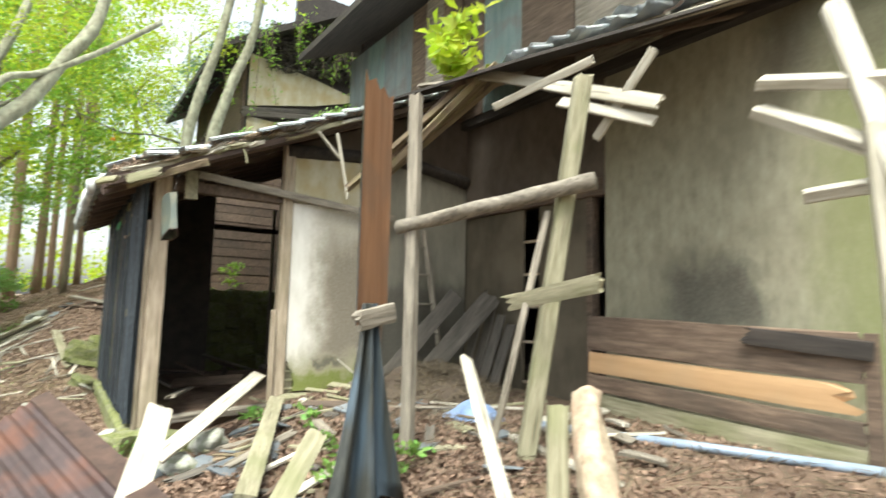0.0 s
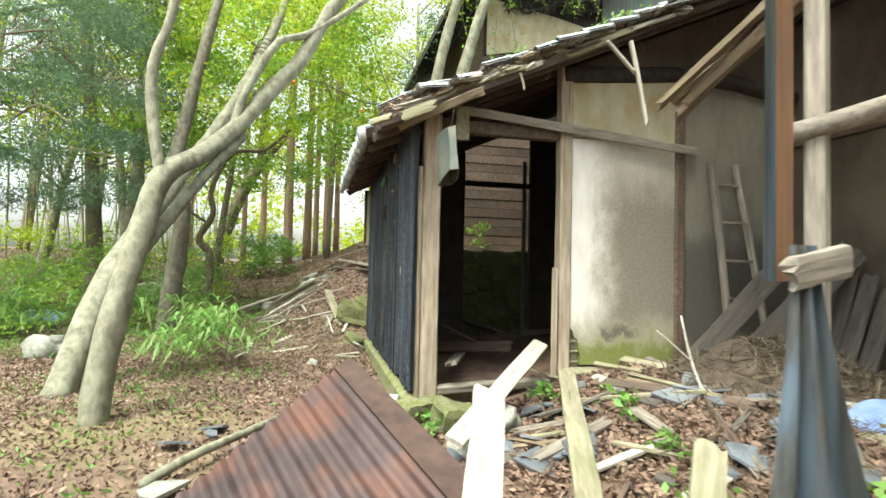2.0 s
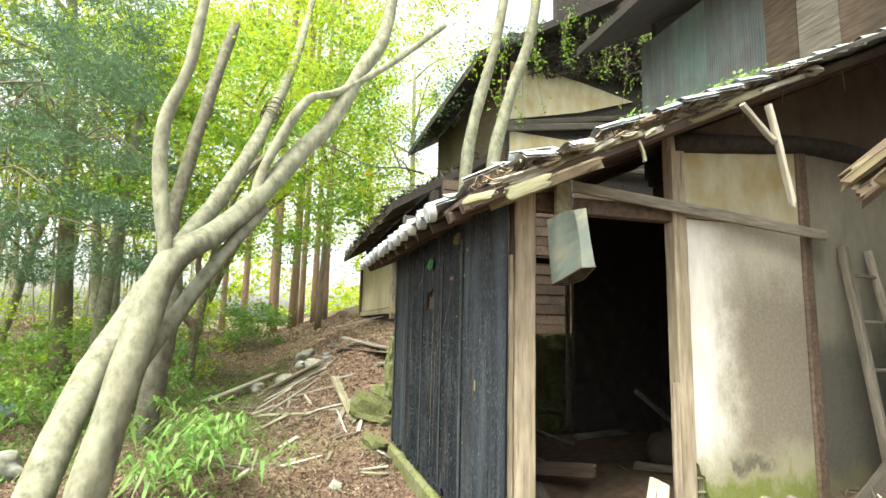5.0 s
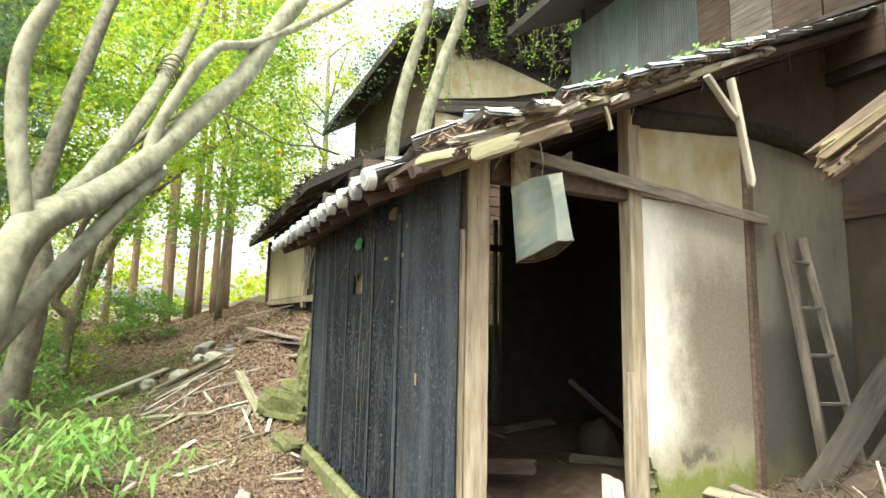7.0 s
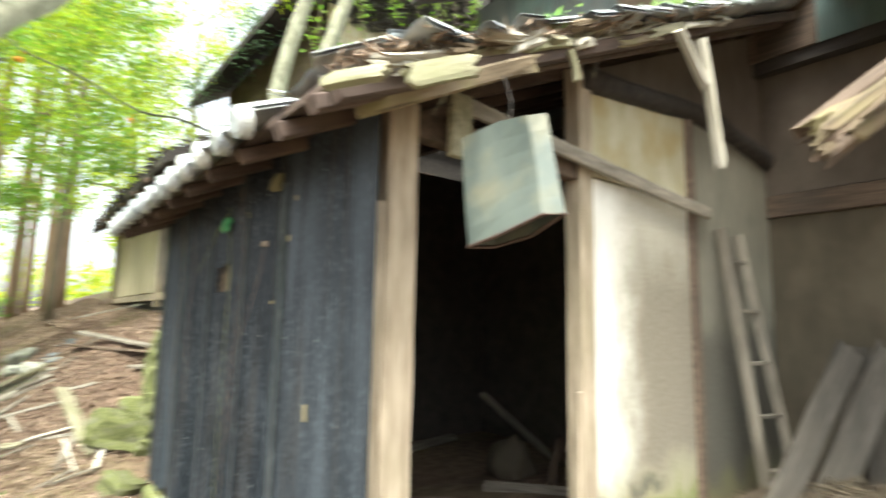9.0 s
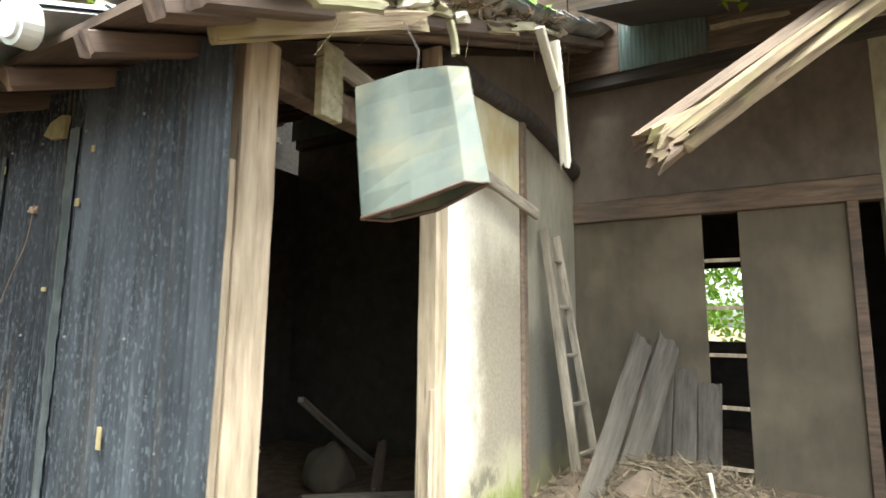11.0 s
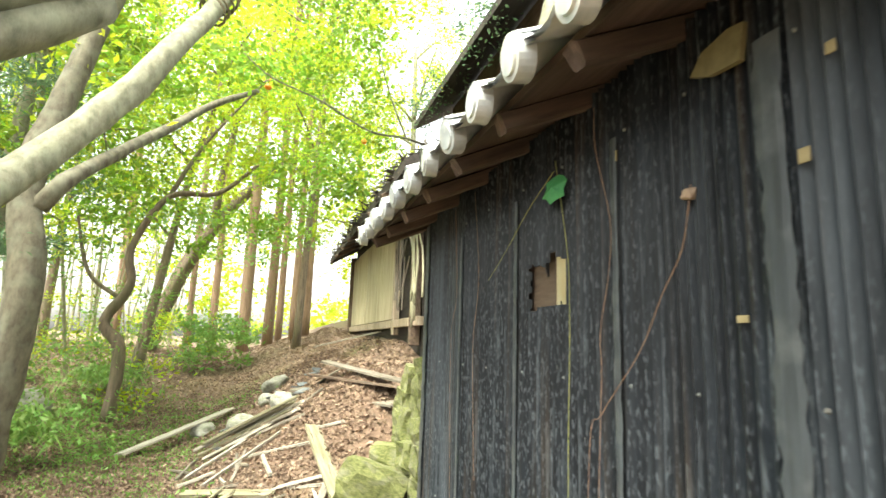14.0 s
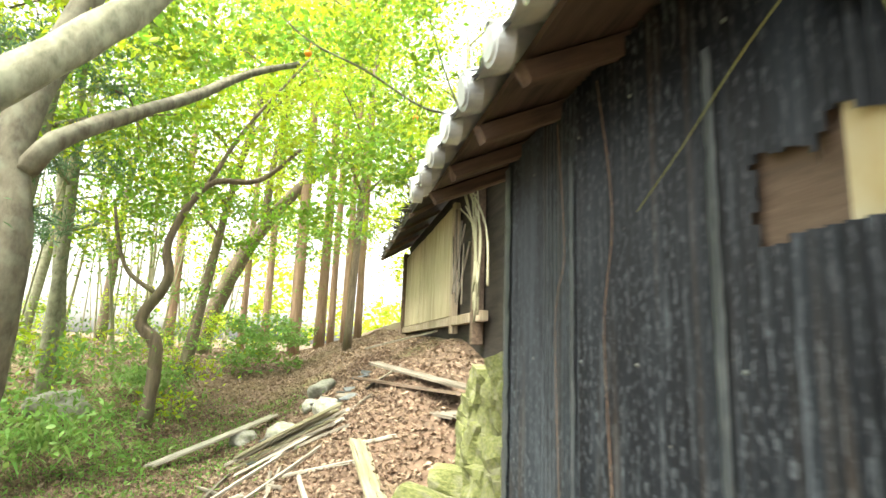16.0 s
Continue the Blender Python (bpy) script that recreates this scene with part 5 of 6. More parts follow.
ground_plank(-13.0, 0.2, -11.3, 1.05, 0.16, WOOD_BROWN, "dark rotten board down the bank", 0.2)
ground_plank(-12.9, 0.35, -11.2, 1.2, 0.12, WOOD_GREY, "grey board down the bank", 0.28)
ground_plank(-18.0, 0.6, -15.5, 1.6, 0.06, WOOD_PALE, "pale pole lying by the rear house", 0.1)
for k in range(22):
    x, y = rs.uniform(-12.9, -10.2), rs.uniform(-1.3, 0.3)
    a = rs.gauss(2.2, 0.9)
    ln = rs.uniform(0.3, 0.9)
    ground_plank(x, y, x + ln * math.cos(a), y + ln * math.sin(a), rs.uniform(0.015, 0.035), WOOD_PALE if k % 2 else WOOD_GREY, "thin split stick on the slope", 0.03)
for k in range(30):
    x, y = rs.uniform(-5.3, -1.6), rs.uniform(1.0, 3.8)
    a = rs.uniform(0, 6.28)
    ln = rs.uniform(0.3, 1.1)
    plank("debris_stick", (x, y, ground_z(x, y) + 0.04), (x + ln * math.cos(a), y + ln * math.sin(a), ground_z(x + ln * math.cos(a), y + ln * math.sin(a)) + 0.06), rs.uniform(0.03, 0.1), 0.025, (WOOD_GREY, WOOD_PALE, WOOD_BROWN, WOOD_MOSSY)[k % 4], None, rs.uniform(-30, 30), (0.06, 0.06), "broken weathered stick in the rubble", "stick", "sticks in the rubble")
fp = limb(bmesh.new(), [(-4.3, -0.95, 0.1), (-4.7, -0.75, 0.12), (-5.3, -0.35, 0.13)], 0.03, 0.025, 8, 3)
tagged(part("fallen_branch", fp, BARK_PALE, smooth=True), "fallen bare branch on the litter", "branch")
bt = mound("tarp", "crumpled blue tarp lying under the trees", (-13.0, -5.2), 0.9, 0.5, 0.18, TARP, 4)

# ---- vegetation ----
def tree(name, label, limbs, mat, leaf_mat=None, tips=(), per=0, radius=0.6, size=0.08, seed=0, flat=0.55, aspect=0.5):
    t = thing(name, label, "tree")
    bm = bmesh.new()
    for i, (pts, r0, r1) in enumerate(limbs):
        limb(bm, pts, r0, r1, 12 if r0 > 0.08 else 7, 5, 0.25, seed + i)
    part("trunk", bm, mat, t, smooth=True)
    if leaf_mat and len(tips):
        g = np.random.default_rng(seed + 100)
        part("crown", leaves_mesh("crown", clumps(g, tips, per, radius, flat), size, g, aspect), leaf_mat, t)
    return t


g0 = np.random.default_rng(8)
tipsA = [tuple(np.array((-8.9, 0.7, 6.6)) + g0.normal(size=3) * (1.2, 1.2, 0.6)) for _ in range(16)]
tree("leaning_tree", "pale smooth-barked tree leaning over the slope, forked low", [
    ([(-5.72, -1.69, -0.05), (-5.84, -1.63, 0.7), (-6.12, -1.53, 1.45), (-6.37, -1.44, 2.0), (-6.9, -1.2, 2.32), (-7.3, -0.88, 2.8), (-7.5, -0.64, 3.2), (-7.7, -0.36, 3.6), (-7.9, -0.07, 4.26), (-8.1, 0.19, 4.8), (-8.3, 0.31, 5.4), (-8.7, 0.5, 6.6)], 0.105, 0.07),
    ([(-6.35, -1.45, 1.95), (-6.5, -1.6, 2.9), (-6.6, -1.48, 3.5), (-6.75, -1.4, 4.4), (-7.0, -1.2, 6.0)], 0.055, 0.03),
    ([(-7.2, -0.97, 2.7), (-7.3, -0.9, 3.05), (-7.5, -0.6, 3.72), (-7.75, -0.26, 3.98), (-8.0, 0.3, 4.5), (-8.4, 1.0, 5.3)], 0.05, 0.035),
    ([(-6.0, -1.57, 1.2), (-6.5, -1.35, 1.72), (-6.9, -1.14, 2.16), (-7.3, -0.9, 2.6)], 0.06, 0.05),
], BARK_PALE, LEAF_LIME, tipsA, 240, 0.6, 0.08, 1)
tree("leaning_tree", "grey-barked tree leaning behind its twin, wrapped in creeper", [
    ([(-6.55, -2.28, -0.05), (-7.35, -2.2, 0.95), (-8.61, -2.08, 1.9), (-9.35, -1.88, 2.58), (-9.79, -1.56, 3.25), (-10.15, -1.31, 3.92), (-10.7, -1.1, 4.7), (-11.4, -0.85, 5.8), (-12.2, -0.6, 7.4), (-12.9, -0.4, 9.2)], 0.135, 0.06),
], BARK_PALE, LEAF_LIME, [(-12.5, 0.3, 6.2), (-12, -0.5, 6.8), (-11.6, -1.3, 6.6), (-12.8, 0.6, 5.8)], 200, 0.7, 0.08, 2)
wrap = bmesh.new()
for k in range(5):
    c = Vector((-10.67, -1.11, 4.66)).lerp(Vector((-10.86, -1.04, 4.95)), k / 4)
    ax = Vector((-0.6, 0.2, 0.78)).normalized()
    u = ax.cross(Vector((0, 1, 0))).normalized()
    w = ax.cross(u)
    tube(wrap, [c + (u * math.cos(a) + w * math.sin(a)) * 0.135 + ax * 0.05 * math.sin(a + k) for a in [q * 0.5236 for q in range(13)]], [0.012] * 13, 5, cap=False)
tagged(part("creeper_coil", wrap, BARK_DARK, smooth=True), "dark creeper coiled round a leaning trunk", "creeper")
tipsB = [tuple(np.array((-12.2, -1.8, 6.2)) + g0.normal(size=3) * (1.3, 1.3, 0.6)) for _ in range(12)]
tree("branching_tree", "mottled tree with one long bare side branch", [
    ([(-10.65, -2.42, 0.0), (-10.55, -2.25, 1.2), (-10.5, -2.18, 2.05), (-10.6, -2.32, 2.82), (-10.85, -2.23, 3.7), (-11.1, -2.08, 4.8), (-11.6, -1.8, 6.6)], 0.15, 0.08),
    ([(-10.55, -2.2, 2.6), (-10.7, -2.0, 2.95), (-12.2, -1.69, 3.97), (-13.1, -1.3, 4.75), (-14.0, -0.85, 5.42)], 0.075, 0.04),
], BARK_MID, LEAF, tipsB, 240, 0.6, 0.08, 3)
tree("crooked_tree", "thin crooked sapling on the slope", [
    ([(-15.3, -2.62, 0.3), (-15.3, -2.58, 1.38), (-15.3, -2.85, 1.8), (-15.3, -2.55, 2.4), (-15.3, -2.6, 3.0), (-15.3, -2.15, 3.9), (-15.3, -1.4, 4.05), (-15.2, -0.8, 4.6)], 0.1, 0.03),
    ([(-15.3, -2.7, 2.2), (-15.4, -3.2, 2.6), (-15.5, -3.5, 3.6)], 0.04, 0.02),
    ([(-15.3, -2.15, 3.9), (-15.5, -1.7, 5.0), (-15.6, -0.8, 6.4)], 0.04, 0.02),
], BARK_DARK, LEAF, [(-15.4, -3.4, 3.6), (-15.2, -0.9, 4.7), (-15.6, -0.9, 6.3), (-15.5, -3.0, 3.2)], 160, 0.5, 0.09, 4)
tree("leaning_oak", "dark mossy trunk leaning across the wood", [
    ([(-24, -3.95, 1.0), (-24, -3.5, 2.6), (-24, -2.62, 4.7), (-24, -0.9, 7.0), (-23.5, 1.0, 8.2)], 0.28, 0.12),
    ([(-24, -2.4, 5.0), (-23.5, -2.2, 7.0), (-23, -1.8, 9.0)], 0.14, 0.06),
], BARK_DARK, LEAF, [(-23.5, 0.5, 8.0), (-23, -2, 8.5), (-23, 1.2, 8.6), (-24, -0.5, 7.8)], 300, 0.9, 0.13, 5)
for i, (x, y, h, r) in enumerate(((-24, -1.2, 16, 0.26), (-25, -0.45, 16, 0.24), (-24, 0.3, 15, 0.17), (-24.6, 0.75, 15, 0.17), (-27, -0.1, 17, 0.2), (-29, -2.6, 17, 0.22), (-30, -3.6, 17, 0.2), (-27, -5.5, 16, 0.22))):
    z = ground_z(x, y) - 0.1
    tips = [tuple(np.array((x, y, z + h * 0.75)) + g0.normal(size=3) * (1.3, 1.3, 2.2)) for _ in range(16)]
    tree("cedar", "tall straight cedar with reddish bark", [([(x, y, z), (x + 0.1, y + 0.05, z + h * 0.5), (x + 0.2, y + 0.2, z + h)], r * 0.75, r * 0.35)], BARK_RED, LEAF_LIME, tips, 150, 0.9, 0.2, 20 + i)
citrus = tree("citrus_tree", "broad-leaved tree reaching over the rear roof with orange fruits", [
    ([(-15.6, 2.5, 5.5), (-15.1, 1.8, 5.45), (-14.4, 1.0, 5.2), (-13.7, 0.1, 5.3), (-13.1, -0.6, 5.25), (-12.8, -1.0, 5.4)], 0.028, 0.008),
    ([(-15.1, 1.8, 5.45), (-14.8, 1.4, 6.1), (-14.2, 0.9, 7.0)], 0.02, 0.008),
], BARK_PALE, LEAF, [(-14.3, 0.9, 5.5), (-14.0, 0.5, 5.0), (-13.6, -0.1, 5.6), (-13.1, -0.6, 5.5), (-14.6, 1.2, 6.0), (-14.3, 0.9, 6.8), (-14.7, 0.4, 4.5), (-15.0, 0.8, 4.3), (-14.4, 0.2, 6.3), (-13.4, 0.4, 6.2), (-15.2, 1.4, 5.3)], 150, 0.45, 0.11, 95)
ORANGE = material("orange_peel", (0.7, 0.2, 0.01), (0.85, 0.3, 0.02), 40, rough=0.45, bump=0.1)
for q in ((-14.311, 0.9, 4.965), (-13.097, -0.658, 5.109)):
    fb = bmesh.new()
    bmesh.ops.create_icosphere(fb, subdivisions=3, radius=0.048, matrix=Matrix.Translation(q) @ Matrix.Diagonal((1, 1, 0.9, 1)))
    tube(fb, [(q[0], q[1], q[2] + 0.04), (q[0] - 0.02, q[1] + 0.03, q[2] + 0.16)], [0.004, 0.004], 5)
    part("fruit", fb, ORANGE, citrus, "ripe orange fruit", True)
# mixed wood further out
gw = random.Random(21)
spots = [(-14, -4.1, 0.15), (-15, -4.9, 0.2), (-16.5, -4.5, 0.12), (-13, -6.3, 0.16), (-17, -7.0, 0.15), (-12.0, -8.2, 0.14), (-19.5, -5.6, 0.16), (-20, -3.3, 0.14), (-19, -9.5, 0.18), (-15.5, -10.5, 0.16), (-22, -7.6, 0.16), (-24, -10.5, 0.2), (-20, -13.5, 0.18), (-28, -8.0, 0.2), (-10.5, -11.0, 0.15), (-14.0, -14.5, 0.2), (-27, -14, 0.2), (-20.5, 0.3, 0.12), (-22.5, 3.8, 0.16), (-26, 3.0, 0.2)]
for i, (x, y, r) in enumerate(spots):
    z = ground_z(x, y) - 0.1
    h = gw.uniform(6.5, 10.5)
    lx, ly = gw.uniform(-1, 1), gw.uniform(-1, 1.6)
    top = (x + lx, y + ly, z + h)
    mid = (x + lx * 0.4 + gw.uniform(-0.3, 0.3), y + ly * 0.4, z + h * 0.5)
    limbs = [([(x, y, z), mid, top], r, r * 0.3)]
    tips = []
    for k in range(9):
        u = gw.uniform(0.35, 1.0)
        b = Vector(mid).lerp(Vector(top), max(0, u * 2 - 1)) if u > 0.5 else Vector((x, y, z)).lerp(Vector(mid), u * 2)
        a = gw.uniform(0, 6.28)
        ln = gw.uniform(1.0, 2.6)
        e = b + Vector((math.cos(a) * ln, math.sin(a) * ln, gw.uniform(0.2, 1.4)))
        limbs.append(([tuple(b), tuple(b.lerp(e, 0.5) + Vector((0, 0, 0.15))), tuple(e)], r * 0.3, 0.015))
        for q in range(3):
            tips.append(tuple(b.lerp(e, gw.uniform(0.5, 1.1)) + Vector((gw.gauss(0, 0.4), gw.gauss(0, 0.4), gw.gauss(0, 0.3)))))
    lm = LEAF_LIME if y > -5 or i % 3 == 0 else (LEAF if i % 2 else LEAF_BLUE)
    tree("forest_tree", "slender forest tree with light green foliage", limbs, BARK_DARK if i % 2 else BARK_PALE, lm, tips, 170 if y > -6 else 95, 0.75, 0.11, 50 + i)

# thin stems
st = bmesh.new()
for k in range(170):
    x, y = gw.uniform(-34, -11.5), gw.uniform(-24, -4.5)
    if x > -16 and y > -7:
        continue
    z = ground_z(x, y) - 0.1
    h = gw.uniform(5, 9)
    r = gw.uniform(0.018, 0.05)
    lx, ly = gw.gauss(0, 0.8), gw.gauss(0, 0.8)
    tube(st, [(x, y, z), (x + lx * 0.4, y + ly * 0.4, z + h * 0.5), (x + lx, y + ly, z + h)], [r, r * 0.8, r * 0.4], 5, cap=False)
tagged(part("thin_stems", st, BAMBOO, smooth=True), "thicket of thin bare stems in the wood", "stems", kind="stuff")


bough = bmesh.new()
for k in range(46):
    x, y, z = gw.uniform(-13.5, -9.0), gw.uniform(-7.0, -2.7), gw.uniform(2.6, 6.2)
    a, ln = gw.uniform(0, 6.28), gw.uniform(0.8, 2.0)
    dx, dy = math.cos(a) * ln, math.sin(a) * ln
    limb(bough, [(x, y, z), (x + dx * 0.5, y + dy * 0.5, z + 0.12), (x + dx, y + dy, z - gw.uniform(0.1, 0.5))], 0.016, 0.005, 5, 4, 0.2)
    for q in range(3):
        u = gw.uniform(0.3, 0.8)
        limb(bough, [(x + dx * u, y + dy * u, z), (x + dx * u + gw.uniform(-0.3, 0.3), y + dy * u + gw.uniform(-0.3, 0.3), z - gw.uniform(0.1, 0.5))], 0.007, 0.003, 4, 3, 0.2)
tagged(part("bare_boughs", bough, BARK_DARK, smooth=True), "thin dark drooping boughs of the cypresses", "boughs", kind="stuff")


def foliage(name, label, mat, n, lo, hi, per, radius, size, seed, aspect=0.5, flat=0.5, hug=False, keep=None, droop=0.2):
    g = np.random.default_rng(seed)
    pts = g.uniform(lo, hi, (n, 3))
    if keep:
        pts = np.array([p for p in pts if keep(p)])
    if hug:
        pts[:, 2] = [ground_z(p[0], p[1]) + p[2] for p in pts]
    me = leaves_mesh(name, clumps(g, pts, per, radius, flat), size, g, aspect, droop)
    return tagged(part(name, me, mat), label, "foliage", kind="stuff")


foliage("canopy_leaves", "bright yellow-green leaf canopy over the slope", LEAF_LIME, 210, (-30, -5, 4.5), (-13, 3.5, 12), 190, 0.75, 0.12, 31, keep=lambda p: p[1] < 1.2 or p[0] < -19 or p[2] > 8.5)
foliage("canopy_leaves", "broad mid-green leaves hanging before the cedars", LEAF, 110, (-22, -5, 3.4), (-12, 1.0, 8.5), 120, 0.6, 0.14, 44)
foliage("canopy_leaves", "mid-green leaves of the wood", LEAF, 240, (-30, -20, 3.2), (-12, -2, 11), 170, 0.75, 0.11, 32, keep=lambda p: p[1] > -9)
foliage("cypress_sprays", "soft blue-green cypress sprays hanging low", LEAF_BLUE, 190, (-14, -8.0, 2.2), (-8.6, -2.6, 7.0), 230, 0.5, 0.11, 33, 0.16, 0.3, droop=0.45)
foliage("cypress_sprays", "soft blue-green cypress sprays beside the leaning trunk", LEAF_BLUE, 34, (-9.4, -3.4, 3.2), (-7.8, -2.3, 5.0), 200, 0.35, 0.075, 47, 0.16, 0.35, droop=0.45)
foliage("undergrowth", "low leafy undergrowth of the wood", LEAF, 60, (-27, -16, 0.1), (-11.5, -3.2, 1.6), 100, 0.5, 0.1, 34, hug=True)
foliage("undergrowth", "pale green shrubs along the slope", LEAF_LIME, 45, (-26, -9, 0.1), (-15, -1.0, 1.6), 120, 0.45, 0.1, 35, hug=True)
foliage("far_woods", "hazy far foliage at the wood's edge", LEAF_LIME, 170, (-60, -45, 1.5), (-36, 12, 12), 120, 1.7, 0.4, 36, keep=lambda p: p[1] > -9)
foliage("roof_creeper", "creepers hanging over the rear roof", LEAF_BLUE, 50, (-16, 2.0, 5.9), (-10.4, 3.0, 6.9), 60, 0.3, 0.07, 37, keep=lambda p: abs(p[2] - 6.2 - (p[1] - 2.2) * 0.6) < 0.4)


foliage("canopy_leaves", "bright leaves behind the rear house", LEAF_LIME, 40, (-25, 1.6, 3.2), (-20.5, 6, 8), 150, 0.7, 0.12, 42)
foliage("canopy_leaves", "green leaves of bushes behind the house", LEAF, 90, (-7, 8.2, 0.2), (-2, 12, 4.5), 190, 0.7, 0.13, 45)
foliage("shrub_leaves", "airy green shrubs along the wood's edge", LEAF_GRASS, 46, (-17, -5.2, 0.15), (-11, -2.0, 1.5), 75, 0.42, 0.085, 38, 0.4, hug=True)
foliage("shrub_leaves", "sparse leafy saplings between the cedars", LEAF_GRASS, 60, (-23, -5.0, 0.4), (-15.5, 0.2, 3.6), 55, 0.5, 0.1, 43, 0.4, hug=True)
foliage("shrub", "broad-leaved evergreen shrub among the litter", LEAF_GRASS, 22, (-21.6, -2.3, 0.1), (-20.0, -0.9, 1.6), 85, 0.4, 0.16, 46, 0.35, hug=True)
foliage("shrub_leaves", "airy green shrubs beside the trunks", LEAF, 26, (-12.5, -5.5, 0.1), (-8.5, -3.0, 1.0), 80, 0.35, 0.075, 39, 0.4, hug=True)


def grass_bush(name, label, x, y, n, h, seed, mat=LEAF_GRASS):
    """A bush of long narrow blades on thin stems."""
    g = np.random.default_rng(seed)
    bm = bmesh.new()
    z = ground_z(x, y)
    for k in range(n):
        a, r = g.uniform(0, 6.28), abs(g.normal(0, 0.36))
        sx, sy = x + r * math.cos(a), y + r * math.sin(a)
        hh = h * g.uniform(0.4, 1.0)
        top = Vector((sx + g.normal(0, 0.12), sy + g.normal(0, 0.12), z + hh))
        for q in range(7):
            b = g.uniform(0, 6.28)
            ln = g.uniform(0.2, 0.44)
            d = Vector((math.cos(b), math.sin(b), 0))
            s = Vector((-math.sin(b), math.cos(b), 0)) * g.uniform(0.011, 0.022)
            p0 = Vector((sx, sy, z)).lerp(top, g.uniform(0.6, 1.0))
            p1 = p0 + d * ln * 0.55 + Vector((0, 0, ln * 0.25))
            p2 = p0 + d * ln + Vector((0, 0, -ln * 0.15))
            v = [bm.verts.new(w) for w in (p0, p1 + s, p1 - s, p2)]
            bm.faces.new((v[0], v[1], v[2]))
            bm.faces.new((v[1], v[3], v[2]))
        v = [bm.verts.new(w) for w in ((sx - 0.003, sy, z), (sx + 0.003, sy, z), tuple(top))]
        bm.faces.new(v)
    return tagged(part(name, bm, mat), label, "bush")


grass_bush("bamboo_grass", "clump of bright bamboo grass on the litter", -7.9, -1.35, 26, 0.75, 1)
grass_bush("bamboo_grass", "clump of bright bamboo grass on the litter", -7.3, -1.6, 14, 0.5, 2)
grass_bush("bamboo_grass", "clump of bright bamboo grass on the litter", -8.6, -1.5, 16, 0.8, 3)
for k in range(16):
    x, y = gw.uniform(-19, -9.5), gw.uniform(-8, -2.4)
    grass_bush("bamboo_grass", "tuft of bamboo grass under the trees", x, y, 45, gw.uniform(0.4, 0.9), 10 + k)
# saplings on the shed roof
tree("sapling", "slender sapling growing through the old roof", [([(-9.2, 1.53, 2.9), (-9.2, 1.6, 4.0), (-9.15, 1.75, 4.8), (-9.1, 1.95, 5.6), (-9.0, 2.2, 7.2)], 0.09, 0.06)], BARK_PALE, LEAF_LIME, [(-9, 2.2, 7.2), (-9.3, 1.9, 7.0), (-8.8, 2.6, 7.4)], 160, 0.6, 0.08, 90)
tree("sapling", "slender sapling growing through the old roof", [([(-9.1, 1.85, 3.1), (-9.1, 1.95, 4.0), (-9.05, 2.2, 5.0), (-9.0, 2.45, 5.8), (-8.95, 2.6, 7.2)], 0.1, 0.06)], BARK_PALE, LEAF_LIME, [(-9, 2.8, 7.2), (-9.2, 3.0, 7.4)], 160, 0.6, 0.08, 91)
roof_plant = foliage("roof_plant", "lush green weed growing on the broken roof edge", LEAF_LIME, 7, (-4.6, 3.1, 3.75), (-4.0, 3.4, 4.3), 40, 0.22, 0.19, 40)
roof_weed = foliage("roof_weed", "small weeds rooted between roof tiles", LEAF_GRASS, 8, (-5.6, 1.2, 0), (-5.2, 2.6, 0.05), 26, 0.1, 0.05, 41, keep=None)
for v in roof_weed.data.vertices:
    v.co.z += roof_z(v.co.y) + 0.12
# litter
gl = np.random.default_rng(60)
n = 125000
near = np.stack([-1.5 - 15.5 * gl.uniform(0, 1, n) ** 0.8, gl.uniform(-5.5, 3.6, n), np.zeros(n)], 1)
near = near[~((near[:, 0] < WX) & (near[:, 0] > FAR) & (near[:, 1] > 0.62))]
near = near[~((near[:, 0] < -3.7) & (near[:, 1] > 2.4))]
near = near[~((near[:, 0] < -9.0) & (near[:, 1] > 0.95))]
near[:, 2] = [ground_z(p[0], p[1]) + 0.012 for p in near]
tagged(part("leaf_litter", leaves_mesh("leaf_litter", near, 0.045, gl, 0.5, 0.0), LITTER), "brown fallen leaves strewn over the soil", "leaf litter", kind="stuff")
n = 80000
far = np.stack([-10 - 18 * gl.uniform(0, 1, n), gl.uniform(-11, 1.55, n), np.zeros(n)], 1)
far[:, 2] = [ground_z(p[0], p[1]) + 0.015 for p in far]
tagged(part("leaf_litter", leaves_mesh("leaf_litter", far, 0.065, gl, 0.5, 0.0), LITTER_LIGHT), "brown fallen leaves deep under the trees", "leaf litter", kind="stuff")
n = 22000
mid = np.stack([gl.uniform(-13, -6.0, n), gl.uniform(-3.6, 0.55, n), np.zeros(n)], 1)
mid[:, 2] = [ground_z(p[0], p[1]) + 0.018 for p in mid]
tagged(part("leaf_litter", leaves_mesh("leaf_litter", mid, 0.042, gl, 0.4, 0.0), LITTER_LIGHT), "leaves scattered on the slope, brighter light put into their colour", "leaf litter", kind="stuff")
straw_heap("splinter_litter", "pale wood splinters scattered on the slope", (-9.6, -0.3), 1.0, 0.55, 0.05, 700, 0.2, LITTER_LIGHT)
n = 9000
side = np.stack([gl.uniform(-3.2, 2.5, n), gl.uniform(0.6, 4.3, n), np.zeros(n)], 1)
side[:, 2] = [ground_z(p[0], p[1]) + 0.014 for p in side]
tagged(part("leaf_litter", leaves_mesh("leaf_litter", side, 0.06, gl, 0.35, 0.0), LITTER), "brown leaves and chips strewn before the house", "leaf litter", kind="stuff")
straw_heap("splinter_litter", "dark splinters and straw before the mud wall", (-0.8, 2.9), 1.3, 0.7, 0.06, 1200, 0.18, STRAW)
n = 11000
